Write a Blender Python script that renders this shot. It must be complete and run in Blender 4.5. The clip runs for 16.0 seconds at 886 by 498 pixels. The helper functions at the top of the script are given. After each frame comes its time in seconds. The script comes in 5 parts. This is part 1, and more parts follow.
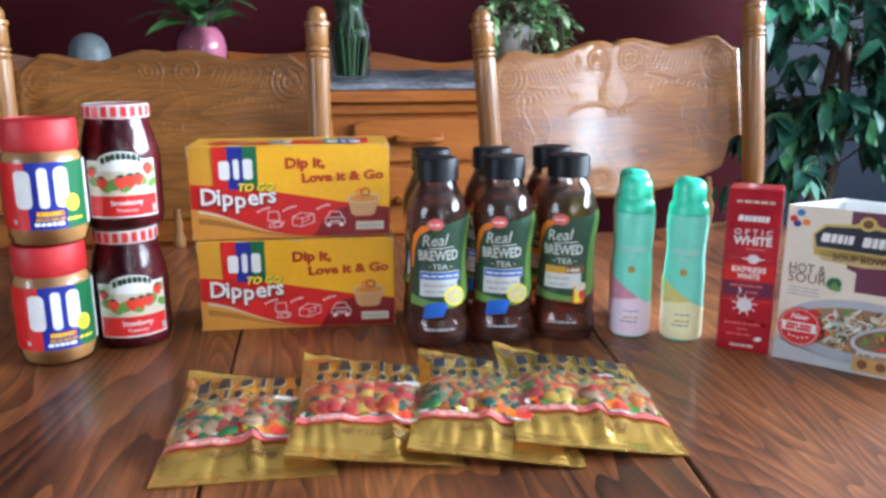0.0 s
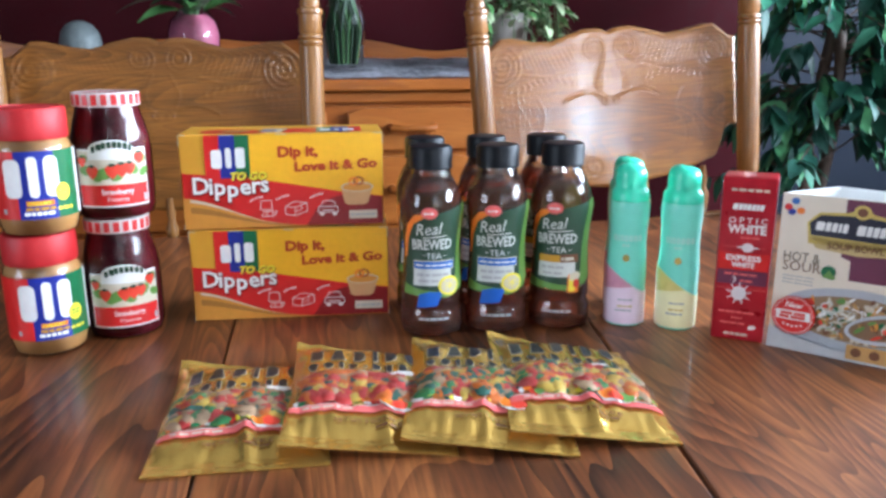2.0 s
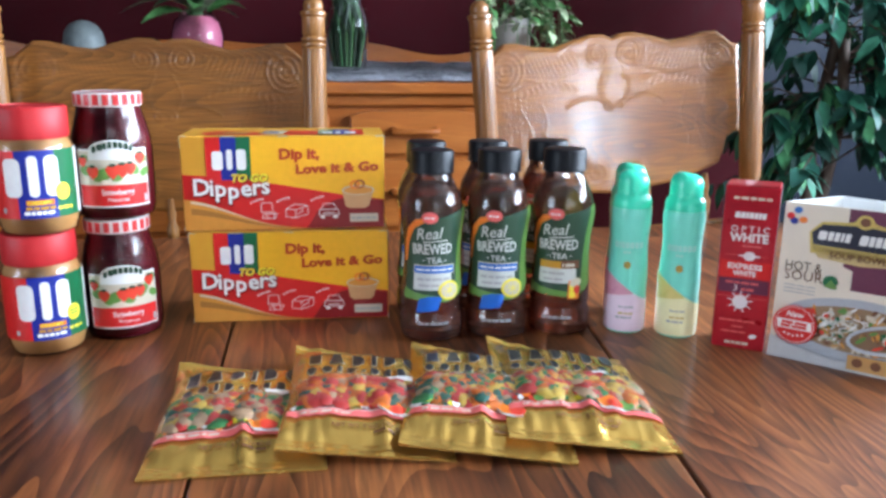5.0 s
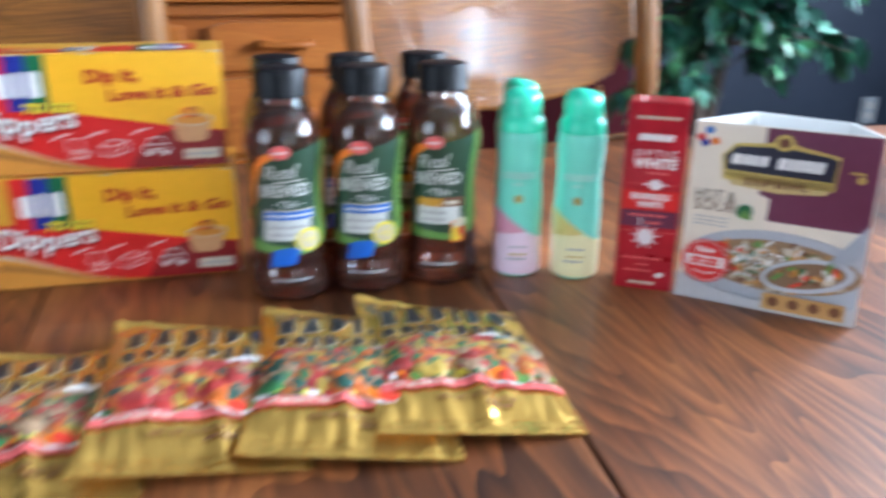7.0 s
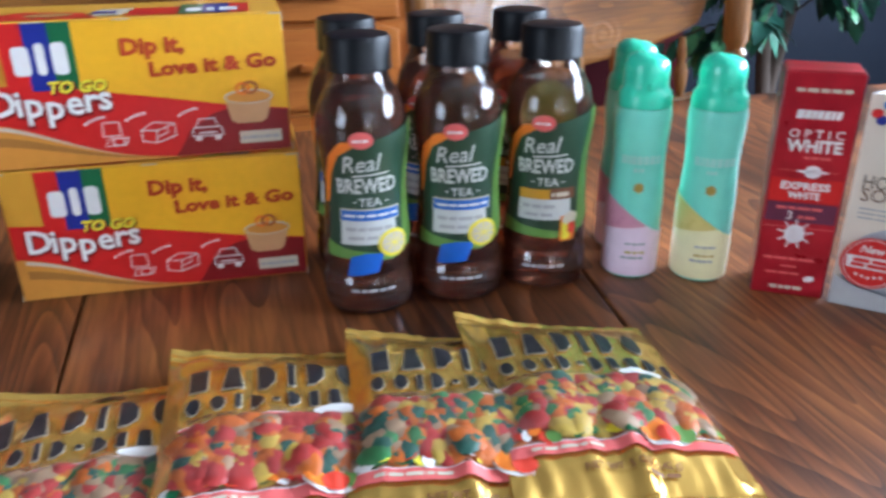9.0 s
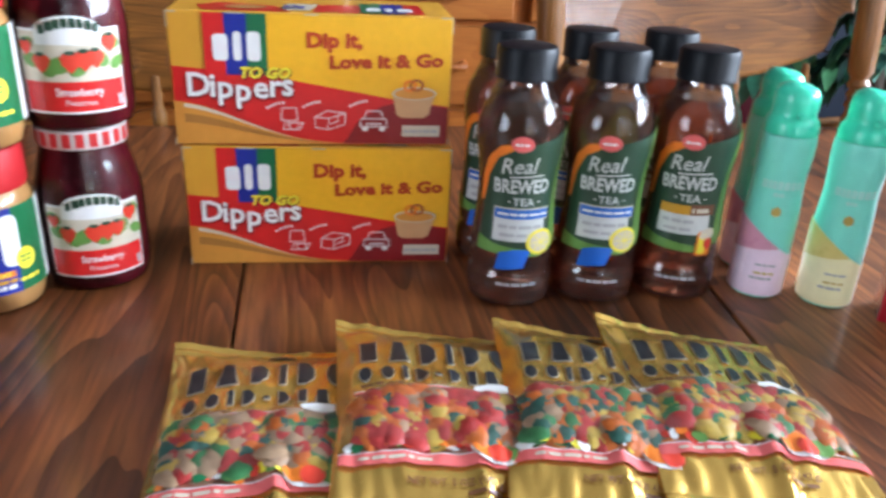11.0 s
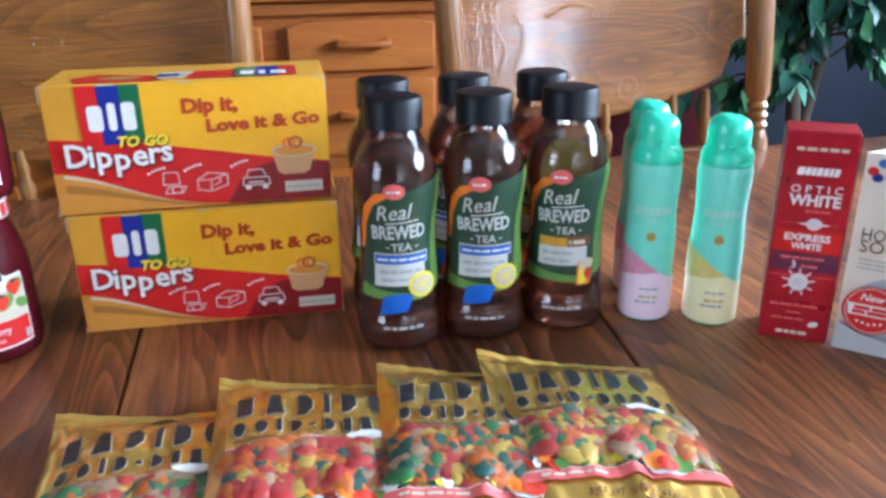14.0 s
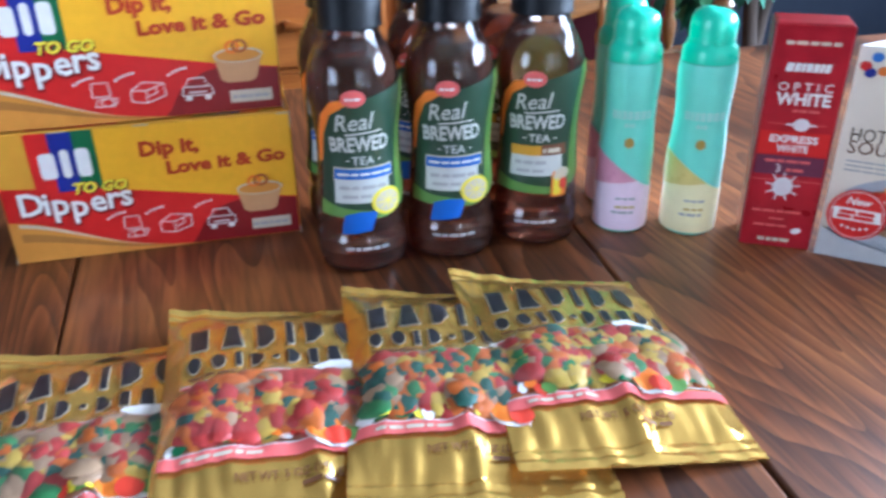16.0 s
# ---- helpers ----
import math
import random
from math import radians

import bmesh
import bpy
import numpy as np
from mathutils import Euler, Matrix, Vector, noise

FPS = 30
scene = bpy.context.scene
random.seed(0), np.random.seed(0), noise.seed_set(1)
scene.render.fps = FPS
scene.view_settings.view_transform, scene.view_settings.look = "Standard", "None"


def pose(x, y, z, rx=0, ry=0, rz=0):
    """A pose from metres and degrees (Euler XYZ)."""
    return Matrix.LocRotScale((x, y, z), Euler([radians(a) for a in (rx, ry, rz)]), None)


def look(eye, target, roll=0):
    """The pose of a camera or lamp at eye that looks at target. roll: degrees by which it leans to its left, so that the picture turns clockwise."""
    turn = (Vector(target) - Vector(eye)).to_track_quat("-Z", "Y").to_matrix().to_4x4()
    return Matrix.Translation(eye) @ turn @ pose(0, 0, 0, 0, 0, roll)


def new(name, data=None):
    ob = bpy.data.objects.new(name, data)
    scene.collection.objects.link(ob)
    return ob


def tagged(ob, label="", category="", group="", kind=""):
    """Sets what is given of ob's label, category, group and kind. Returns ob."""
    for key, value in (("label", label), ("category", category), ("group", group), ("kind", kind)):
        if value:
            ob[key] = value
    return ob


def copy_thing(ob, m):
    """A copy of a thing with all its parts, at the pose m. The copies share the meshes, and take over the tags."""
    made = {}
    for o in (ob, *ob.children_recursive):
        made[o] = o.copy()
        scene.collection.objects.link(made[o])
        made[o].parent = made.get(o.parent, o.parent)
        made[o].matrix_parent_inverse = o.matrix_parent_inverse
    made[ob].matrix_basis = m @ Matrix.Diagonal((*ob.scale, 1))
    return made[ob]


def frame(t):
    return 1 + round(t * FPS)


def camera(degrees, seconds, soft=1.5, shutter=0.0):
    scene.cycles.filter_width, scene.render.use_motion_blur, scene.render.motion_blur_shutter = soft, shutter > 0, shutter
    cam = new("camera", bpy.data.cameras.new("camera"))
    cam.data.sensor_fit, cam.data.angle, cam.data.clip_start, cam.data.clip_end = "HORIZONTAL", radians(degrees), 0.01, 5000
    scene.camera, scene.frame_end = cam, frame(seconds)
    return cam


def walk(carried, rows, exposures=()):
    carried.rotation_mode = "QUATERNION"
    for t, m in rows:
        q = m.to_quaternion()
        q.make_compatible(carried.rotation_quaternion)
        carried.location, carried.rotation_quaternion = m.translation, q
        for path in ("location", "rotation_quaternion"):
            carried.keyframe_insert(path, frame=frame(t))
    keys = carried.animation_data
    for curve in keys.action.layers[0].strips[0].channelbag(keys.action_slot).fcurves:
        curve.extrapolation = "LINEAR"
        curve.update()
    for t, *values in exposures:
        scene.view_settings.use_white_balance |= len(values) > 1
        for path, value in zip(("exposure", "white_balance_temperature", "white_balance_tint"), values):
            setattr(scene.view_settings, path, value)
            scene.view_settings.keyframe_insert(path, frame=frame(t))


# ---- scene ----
cam = camera(58.5, 16.0, 3.0, 0.9)
PATH = [
    (0, (0.112, 0.067, 1.077), (-0.093, 1.999, 0.604), -0.1),
    (0.5, (0.113, 0.068, 1.077), (-0.089, 2.001, 0.603), -0.1),
    (1, (0.115, 0.072, 1.077), (-0.079, 2.003, 0.593), -0.1),
    (1.5, (0.115, 0.072, 1.075), (-0.079, 2.0, 0.583), -0.2),
    (2, (0.113, 0.071, 1.076), (-0.079, 1.998, 0.576), -0.1),
    (2.5, (0.113, 0.07, 1.077), (-0.083, 1.996, 0.574), 0.1),
    (3, (0.113, 0.068, 1.076), (-0.087, 1.993, 0.571), 0.1),
    (5.5, (0.113, 0.075, 1.076), (-0.085, 2.004, 0.587), 0.8),
    (6, (0.115, 0.072, 1.061), (-0.104, 1.996, 0.562), 0.6),
    (6.5, (0.113, 0.152, 1.034), (0.013, 2.024, 0.336), 2.2),
    (7, (0.134, 0.222, 1.061), (0.204, 2.097, 0.369), 0.5),
    (7.5, (0.119, 0.322, 1.056), (0.515, 2.136, 0.311), 0.5),
    (8, (0.117, 0.361, 1.068), (0.331, 2.196, 0.302), -3.7),
    (8.5, (0.094, 0.362, 1.06), (0.178, 2.184, 0.239), -2.6),
    (11, (0.003, 0.317, 1.075), (-0.141, 2.132, 0.246), 3.0),
    (11.5, (-0.009, 0.307, 1.082), (-0.239, 2.109, 0.245), 2.5),
    (12, (-0.004, 0.289, 1.086), (-0.282, 2.11, 0.307), 2.0),
    (12.5, (0.014, 0.279, 1.092), (-0.251, 2.124, 0.368), 1.8),
    (13, (0.056, 0.286, 1.094), (-0.142, 2.156, 0.414), -0.2),
    (13.5, (0.072, 0.292, 1.08), (0.01, 2.152, 0.345), -0.7),
    (14, (0.077, 0.309, 1.085), (0.003, 2.17, 0.356), -0.7),
    (14.5, (0.083, 0.328, 1.074), (0.112, 2.147, 0.245), -0.5),
    (15, (0.068, 0.34, 1.064), (0.115, 2.148, 0.209), -1.2),
    (15.5, (0.056, 0.342, 1.057), (0.057, 2.134, 0.169), -0.1),
    (16, (0.063, 0.354, 1.063), (0.11, 2.129, 0.143), -0.8),
]
EXPOSURES = [  # seconds, stops, kelvin, tint
    (0, 0.0, 6150, 10), (6, 0.04, 6150, 10), (6.5, 0.14, 6600, 10), (7, 0.12, 6000, 9), (7.5, -0.08, 6100, 10), (8, -0.42, 6200, 9), (8.5, -0.2, 6000, 10),
    (11, -0.1, 6300, 12), (11.5, -0.22, 6500, 14), (12.5, -0.2, 6450, 14), (13.5, -0.08, 6050, 11), (14.5, 0.04, 5650, 11), (16, 0.04, 5500, 11),
]
walk(cam, [(t, look(eye, target, roll)) for t, eye, target, roll in PATH], EXPOSURES)

# ---- light: an overcast day through a window behind the camera and one at the right, plus two added fill openings ----
PHI, CX, CY = 15.0, 0.0, 0.93          # the room's axes, turned round the table's middle
TOP = 0.75                             # table top
ROOM = pose(CX, CY, 0, 0, 0, PHI)
WEST, EAST, SOUTH, NORTH, HIGH = -2.3, 3.0, -2.6, 1.95, 2.45
world = bpy.data.worlds.new("world")
scene.world = world
world.use_nodes = True
sky = world.node_tree.nodes.new("ShaderNodeTexSky")
sky.sky_type, sky.sun_disc, sky.sun_elevation, sky.sun_rotation = "NISHITA", False, radians(35), radians(150)
world.node_tree.links.new(sky.outputs[0], world.node_tree.nodes["Background"].inputs[0])
world.node_tree.nodes["Background"].inputs[1].default_value = 0.12


def window_light(name, m, w, h, power, colour):
    lamp = bpy.data.lights.new(name, "AREA")
    lamp.shape, lamp.size, lamp.size_y, lamp.energy, lamp.color = "RECTANGLE", w, h, power, colour
    ob = new(name, lamp)
    ob.matrix_world = m
    return ob


# windows: (u0, u1, z0, z1) in the south wall and (v0, v1, z0, z1) in the east wall
# the second south opening is unseen, added to brighten fronts facing the camera
WIN_S, WIN_FILL_S, WIN_E = (1.36, 1.72, 0.8, 2.0), (-0.15, 0.90, 0.70, 2.10), (-1.9, 1.32, 1.3, 2.3)
WIN_FILL_W = (-1.95, -0.75, 0.8, 2.0)         # (v0, v1, z0, z1) in the west wall; unseen, added as fill
# the second of these lamps is fill, with no known source
for W_, power in ((WIN_S, 130), (WIN_FILL_S, 125)):
    window_light("south_window_light", ROOM @ pose((W_[0] + W_[1]) / 2, SOUTH - 0.02, (W_[2] + W_[3]) / 2, -90, 0, 180) @ pose(0, 0, 0, 180, 0, 0),
                 W_[1] - W_[0] - .1, W_[3] - W_[2] - .1, power, (0.75, 0.86, 1.0))
window_light("east_window_light", ROOM @ pose(EAST + 0.02, (WIN_E[0] + WIN_E[1]) / 2, (WIN_E[2] + WIN_E[3]) / 2, 90, 0, 90),
             WIN_E[1] - WIN_E[0] - .1, WIN_E[3] - WIN_E[2] - .1, 480, (0.73, 0.85, 1.0))
# fill from the added west opening, for fronts that face left
window_light("west_window_light", ROOM @ pose(WEST - 0.02, (WIN_FILL_W[0] + WIN_FILL_W[1]) / 2, (WIN_FILL_W[2] + WIN_FILL_W[3]) / 2, 90, 0, -90),
             WIN_FILL_W[1] - WIN_FILL_W[0] - .1, WIN_FILL_W[3] - WIN_FILL_W[2] - .1, 36, (0.75, 0.86, 1.0))


# ---- materials ----
def mat(name, colour, rough=0.5, metal=0.0, vary=0.12, scale=60.0, bump=0.0, coat=0.0, spec=0.5, transmit=0.0, ior=1.45, stretch=(1, 1, 1)):
    m = bpy.data.materials.new(name)
    m.use_nodes = True
    n, l = m.node_tree.nodes, m.node_tree.links
    p = n["Principled BSDF"]
    p.inputs["Roughness"].default_value, p.inputs["Metallic"].default_value = rough, metal
    p.inputs["Coat Weight"].default_value, p.inputs["Coat Roughness"].default_value = coat, 0.08
    p.inputs["Specular IOR Level"].default_value = spec
    p.inputs["Transmission Weight"].default_value, p.inputs["IOR"].default_value = transmit, ior
    p.inputs["Base Color"].default_value = (*colour, 1)
    if vary or bump:
        co, mp = n.new("ShaderNodeTexCoord"), n.new("ShaderNodeMapping")
        mp.inputs["Scale"].default_value = stretch
        l.new(co.outputs["Object"], mp.inputs["Vector"])
        fine, broad = n.new("ShaderNodeTexNoise"), n.new("ShaderNodeTexNoise")
        fine.inputs["Scale"].default_value, broad.inputs["Scale"].default_value = scale, scale / 9
        fine.inputs["Detail"].default_value = 5
        for t in (fine, broad):
            l.new(mp.outputs["Vector"], t.inputs["Vector"])
        add = n.new("ShaderNodeMath")
        add.operation = "ADD"
        l.new(fine.outputs["Fac"], add.inputs[0])
        l.new(broad.outputs["Fac"], add.inputs[1])
        if vary:
            mix = n.new("ShaderNodeMix")
            mix.data_type = "RGBA"
            mix.inputs["A"].default_value = (*[c * (1 - vary) for c in colour], 1)
            mix.inputs["B"].default_value = (*[min(1, c * (1 + vary)) for c in colour], 1)
            half = n.new("ShaderNodeMapRange")
            half.inputs["From Min"].default_value, half.inputs["From Max"].default_value = 0.7, 1.3
            l.new(add.outputs[0], half.inputs["Value"])
            l.new(half.outputs[0], mix.inputs["Factor"])
            l.new(mix.outputs["Result"], p.inputs["Base Color"])
            rg = n.new("ShaderNodeMapRange")
            rg.inputs["From Min"].default_value, rg.inputs["From Max"].default_value = 0.6, 1.4
            rg.inputs["To Min"].default_value, rg.inputs["To Max"].default_value = rough * 0.8, min(1, rough * 1.25)
            l.new(add.outputs[0], rg.inputs["Value"])
            l.new(rg.outputs[0], p.inputs["Roughness"])
        if bump:
            b = n.new("ShaderNodeBump")
            b.inputs["Strength"].default_value, b.inputs["Distance"].default_value = bump, 0.002
            l.new(add.outputs[0], b.inputs["Height"])
            l.new(b.outputs[0], p.inputs["Normal"])
    return m


def wood(name, dark, mid, light, axis=1, rough=0.3, coat=0.4, ring=9.0, seed=0.0, swirl=0.35, coat_rough=None, spec=0.5, pore=420, streaks=(0.42, 1.15), contrast=0.36):
    """Varnished open-grained wood. axis: 0, 1 or 2, the way of the grain in the object's own axes."""
    m = bpy.data.materials.new(name)
    m.use_nodes = True
    n, l = m.node_tree.nodes, m.node_tree.links
    p = n["Principled BSDF"]
    co, info, off = n.new("ShaderNodeTexCoord"), n.new("ShaderNodeObjectInfo"), n.new("ShaderNodeVectorMath")
    off.operation = "MULTIPLY_ADD"
    off.inputs[1].default_value, off.inputs[2].default_value = (7.3, 3.1, 5.7), (seed, seed * 2.3, seed * 0.7)
    l.new(info.outputs["Random"], off.inputs[0])
    plus = n.new("ShaderNodeVectorMath")
    l.new(co.outputs["Object"], plus.inputs[0])
    l.new(off.outputs[0], plus.inputs[1])

    def scaled(along, across):
        s = [across] * 3
        s[axis] = along
        mp = n.new("ShaderNodeMapping")
        mp.inputs["Scale"].default_value = s
        l.new(plus.outputs[0], mp.inputs["Vector"])
        return mp.outputs["Vector"]

    cath = n.new("ShaderNodeTexNoise")       # contour lines of a long soft field: arched flames
    cath.inputs["Scale"].default_value, cath.inputs["Detail"].default_value, cath.inputs["Distortion"].default_value = 1.0, 1.5, swirl
    l.new(scaled(1.1, 7.0), cath.inputs["Vector"])
    rings = n.new("ShaderNodeMath")
    rings.operation = "MULTIPLY"
    rings.inputs[1].default_value = ring
    l.new(cath.outputs["Fac"], rings.inputs[0])
    saw = n.new("ShaderNodeMath")
    saw.operation = "FRACT"
    l.new(rings.outputs[0], saw.inputs[0])
    pores = n.new("ShaderNodeTexNoise")
    pores.inputs["Scale"].default_value, pores.inputs["Detail"].default_value = 1.0, 4
    l.new(scaled(14, pore), pores.inputs["Vector"])
    broad = n.new("ShaderNodeTexNoise")
    broad.inputs["Scale"].default_value, broad.inputs["Detail"].default_value = 1.0, 3
    l.new(scaled(1.3, 9), broad.inputs["Vector"])
    ramp = n.new("ShaderNodeValToRGB")
    e = ramp.color_ramp.elements
    e[0].position, e[0].color = 0.0, (*light, 1)
    e[1].position, e[1].color = 0.9, (*dark, 1)
    k = ramp.color_ramp.elements.new(0.5)
    k.color = (*mid, 1)
    w = n.new("ShaderNodeMath")
    w.operation = "MULTIPLY_ADD"
    w.inputs[1].default_value = contrast
    l.new(saw.outputs[0], w.inputs[0])
    calm = n.new("ShaderNodeMapRange")
    calm.inputs["From Min"].default_value, calm.inputs["From Max"].default_value = 0.25, 0.75
    calm.inputs["To Min"].default_value, calm.inputs["To Max"].default_value = 0.1, 0.9
    l.new(broad.outputs["Fac"], calm.inputs["Value"])
    l.new(calm.outputs[0], w.inputs[2])
    sub = n.new("ShaderNodeMath")
    sub.operation = "SUBTRACT"
    sub.inputs[1].default_value = contrast / 2
    l.new(w.outputs[0], sub.inputs[0])
    l.new(sub.outputs[0], ramp.inputs[0])
    streak = n.new("ShaderNodeMapRange")
    streak.inputs["From Min"].default_value, streak.inputs["From Max"].default_value = 0.3, 0.62
    streak.inputs["To Min"].default_value, streak.inputs["To Max"].default_value = streaks
    l.new(pores.outputs["Fac"], streak.inputs["Value"])
    mul = n.new("ShaderNodeMix")
    mul.data_type, mul.blend_type = "RGBA", "MULTIPLY"
    mul.inputs["Factor"].default_value = 1.0
    l.new(ramp.outputs[0], mul.inputs["A"])
    l.new(streak.outputs[0], mul.inputs["B"])
    l.new(mul.outputs["Result"], p.inputs["Base Color"])
    rg = n.new("ShaderNodeMapRange")
    rg.inputs["To Min"].default_value, rg.inputs["To Max"].default_value = rough * 1.3, rough * 0.8
    l.new(broad.outputs["Fac"], rg.inputs["Value"])
    l.new(rg.outputs[0], p.inputs["Roughness"])
    b = n.new("ShaderNodeBump")
    b.inputs["Strength"].default_value, b.inputs["Distance"].default_value = 0.18, 0.001
    l.new(pores.outputs["Fac"], b.inputs["Height"])
    l.new(b.outputs[0], p.inputs["Normal"])
    p.inputs["Coat Weight"].default_value, p.inputs["Coat Roughness"].default_value = coat, coat_rough or rough * 0.6
    p.inputs["Specular IOR Level"].default_value = spec
    return m


def clear(name, tint=(1, 1, 1), rough=0.04, ior=1.45, body=0.0):
    """A thin clear skin of glass, film or plastic: gloss over what lies behind."""
    m = bpy.data.materials.new(name)
    m.use_nodes = True
    n, l = m.node_tree.nodes, m.node_tree.links
    out = n["Material Output"]
    n.remove(n["Principled BSDF"])
    fr, tr, gl, mix = n.new("ShaderNodeFresnel"), n.new("ShaderNodeBsdfTransparent"), n.new("ShaderNodeBsdfGlossy"), n.new("ShaderNodeMixShader")
    fr.inputs["IOR"].default_value, gl.inputs["Roughness"].default_value = ior, rough
    tr.inputs["Color"].default_value = (*tint, 1)
    nz, bp, co = n.new("ShaderNodeTexNoise"), n.new("ShaderNodeBump"), n.new("ShaderNodeTexCoord")
    nz.inputs["Scale"].default_value, bp.inputs["Strength"].default_value, bp.inputs["Distance"].default_value = 70, 0.25, 0.001
    l.new(co.outputs["Object"], nz.inputs["Vector"])
    l.new(nz.outputs["Fac"], bp.inputs["Height"])
    for s in (fr, gl):
        l.new(bp.outputs[0], s.inputs["Normal"])
    l.new(fr.outputs[0], mix.inputs[0])
    l.new(tr.outputs[0], mix.inputs[1])
    l.new(gl.outputs[0], mix.inputs[2])
    if body:                       # a little milky haze in the plastic; on bottles it imitates pale reflections
        milk, more = n.new("ShaderNodeBsdfDiffuse"), n.new("ShaderNodeMixShader")
        milk.inputs["Color"].default_value, more.inputs[0].default_value = (0.82, 0.72, 0.72, 1), body
        l.new(mix.outputs[0], more.inputs[1])
        l.new(milk.outputs[0], more.inputs[2])
        l.new(more.outputs[0], out.inputs[0])
    else:
        l.new(mix.outputs[0], out.inputs[0])
    return m


def ink(name, colour, rough=0.35, metal=0.0, vary=0.06):
    return mat(name, colour, rough, metal, vary, 130.0, 0.0, 0.15)


TABLE_WOOD = wood("table_oak", (0.034, 0.0092, 0.0028), (0.165, 0.047, 0.0122), (0.345, 0.115, 0.031), 1, 0.46, 0.24, 26.0, 1.7, 0.5, 0.12, 0.42, 210, (0.55, 1.12), 0.46)
EDGE_WOOD = wood("table_edge_oak", (0.04, 0.015, 0.007), (0.12, 0.045, 0.018), (0.2, 0.085, 0.035), 0, 0.3, 0.3, 9.0, 4.1)
CHAIR_BACK = wood("chair_panel_oak", (0.13, 0.044, 0.006), (0.27, 0.100, 0.015), (0.36, 0.148, 0.026), 0, 0.40, 0.75, 60.0, 3.3, 0.35, 0.10, 0.4, 300, (0.62, 1.08), 0.30)
CHAIR_POST = wood("chair_post_oak", (0.12, 0.046, 0.011), (0.27, 0.112, 0.027), (0.38, 0.175, 0.05), 2, 0.36, 0.4, 5.0, 6.2, 0.35, 0.15, 0.35, 420, (0.65, 1.08))
DRESSER_WOOD = wood("dresser_maple", (0.24, 0.062, 0.009), (0.37, 0.104, 0.016), (0.46, 0.148, 0.026), 0, 0.4, 0.25, 8.0, 8.8, 0.35, 0.2, 0.3, 420, (0.8, 1.04), 0.3)
FLOOR_WOOD = wood("floor_oak", (0.03, 0.014, 0.007), (0.075, 0.036, 0.018), (0.12, 0.06, 0.03), 1, 0.35, 0.2, 6.0, 2.2)
MAROON = mat("maroon_wall_paint", (0.040, 0.0036, 0.0060), 0.7, 0, 0.10, 30, 0.25, 0.0, 0.1)
NAVY = mat("navy_wall_paint", (0.009, 0.0125, 0.021), 0.65, 0, 0.10, 30, 0.25, 0.0, 0.2)
WHITE_PAINT = mat("white_trim_paint", (0.75, 0.74, 0.72), 0.4, 0, 0.04, 40)
CEILING_PAINT = mat("ceiling_paint", (0.32, 0.32, 0.31), 0.8, 0, 0.05, 50, 0.3)
SEAM = mat("seam_shadow_gap", (0.012, 0.006, 0.004), 0.6, 0, 0.2, 90)
PANE = clear("window_glass", (1, 1, 1), 0.02)


# ---- building tools ----
def mesh_of(name, bm, mats, smooth=False):
    me = bpy.data.meshes.new(name)
    bmesh.ops.recalc_face_normals(bm, faces=bm.faces)
    bm.to_mesh(me)
    bm.free()
    for m in mats if isinstance(mats, (list, tuple)) else [mats]:
        me.materials.append(m)
    if smooth:
        me.shade_smooth()
        me.set_sharp_from_angle(angle=radians(38))
    return me


def part(name, bm, mats, parent=None, label="", m=None, smooth=False):
    ob = new(name, mesh_of(name, bm, mats, smooth))
    if parent is not None:
        ob.parent = parent
    if m is not None:
        ob.matrix_basis = m
    if label:
        ob["label"] = label
    return ob


def thing(name, m, label, category, group="", kind=""):
    ob = new(name)
    ob.empty_display_size = 0.02
    ob.matrix_basis = m
    return tagged(ob, label, category, group, kind)


def add_box(bm, x0, y0, z0, x1, y1, z1, bevel=0.0, segs=2):
    r = bmesh.ops.create_cube(bm, size=1)
    bmesh.ops.scale(bm, vec=(x1 - x0, y1 - y0, z1 - z0), verts=r["verts"])
    bmesh.ops.translate(bm, vec=((x0 + x1) / 2, (y0 + y1) / 2, (z0 + z1) / 2), verts=r["verts"])
    if bevel:
        edges = {e for v in r["verts"] for e in v.link_edges}
        bmesh.ops.bevel(bm, geom=list(edges), offset=bevel, segments=segs, affect="EDGES", profile=0.5)


def box(*a, **k):
    bm = bmesh.new()
    add_box(bm, *a, **k)
    return bm


def lathe(profile, segs=40, closed=True, bm=None, m=None):
    """Turns (radius, height) pairs round z."""
    bm = bm or bmesh.new()
    rings = []
    for r, z in profile:
        rings.append([bm.verts.new((r * math.cos(2 * math.pi * i / segs), r * math.sin(2 * math.pi * i / segs), z)) for i in range(segs)])
    for a, b in zip(rings, rings[1:]):
        for i in range(segs):
            j = (i + 1) % segs
            bm.faces.new((a[i], a[j], b[j], b[i]))
    if closed:
        bm.faces.new(rings[0][::-1])
        bm.faces.new(rings[-1])
    if m is not None:
        bmesh.ops.transform(bm, matrix=m, verts=[v for ring in rings for v in ring])
    return bm


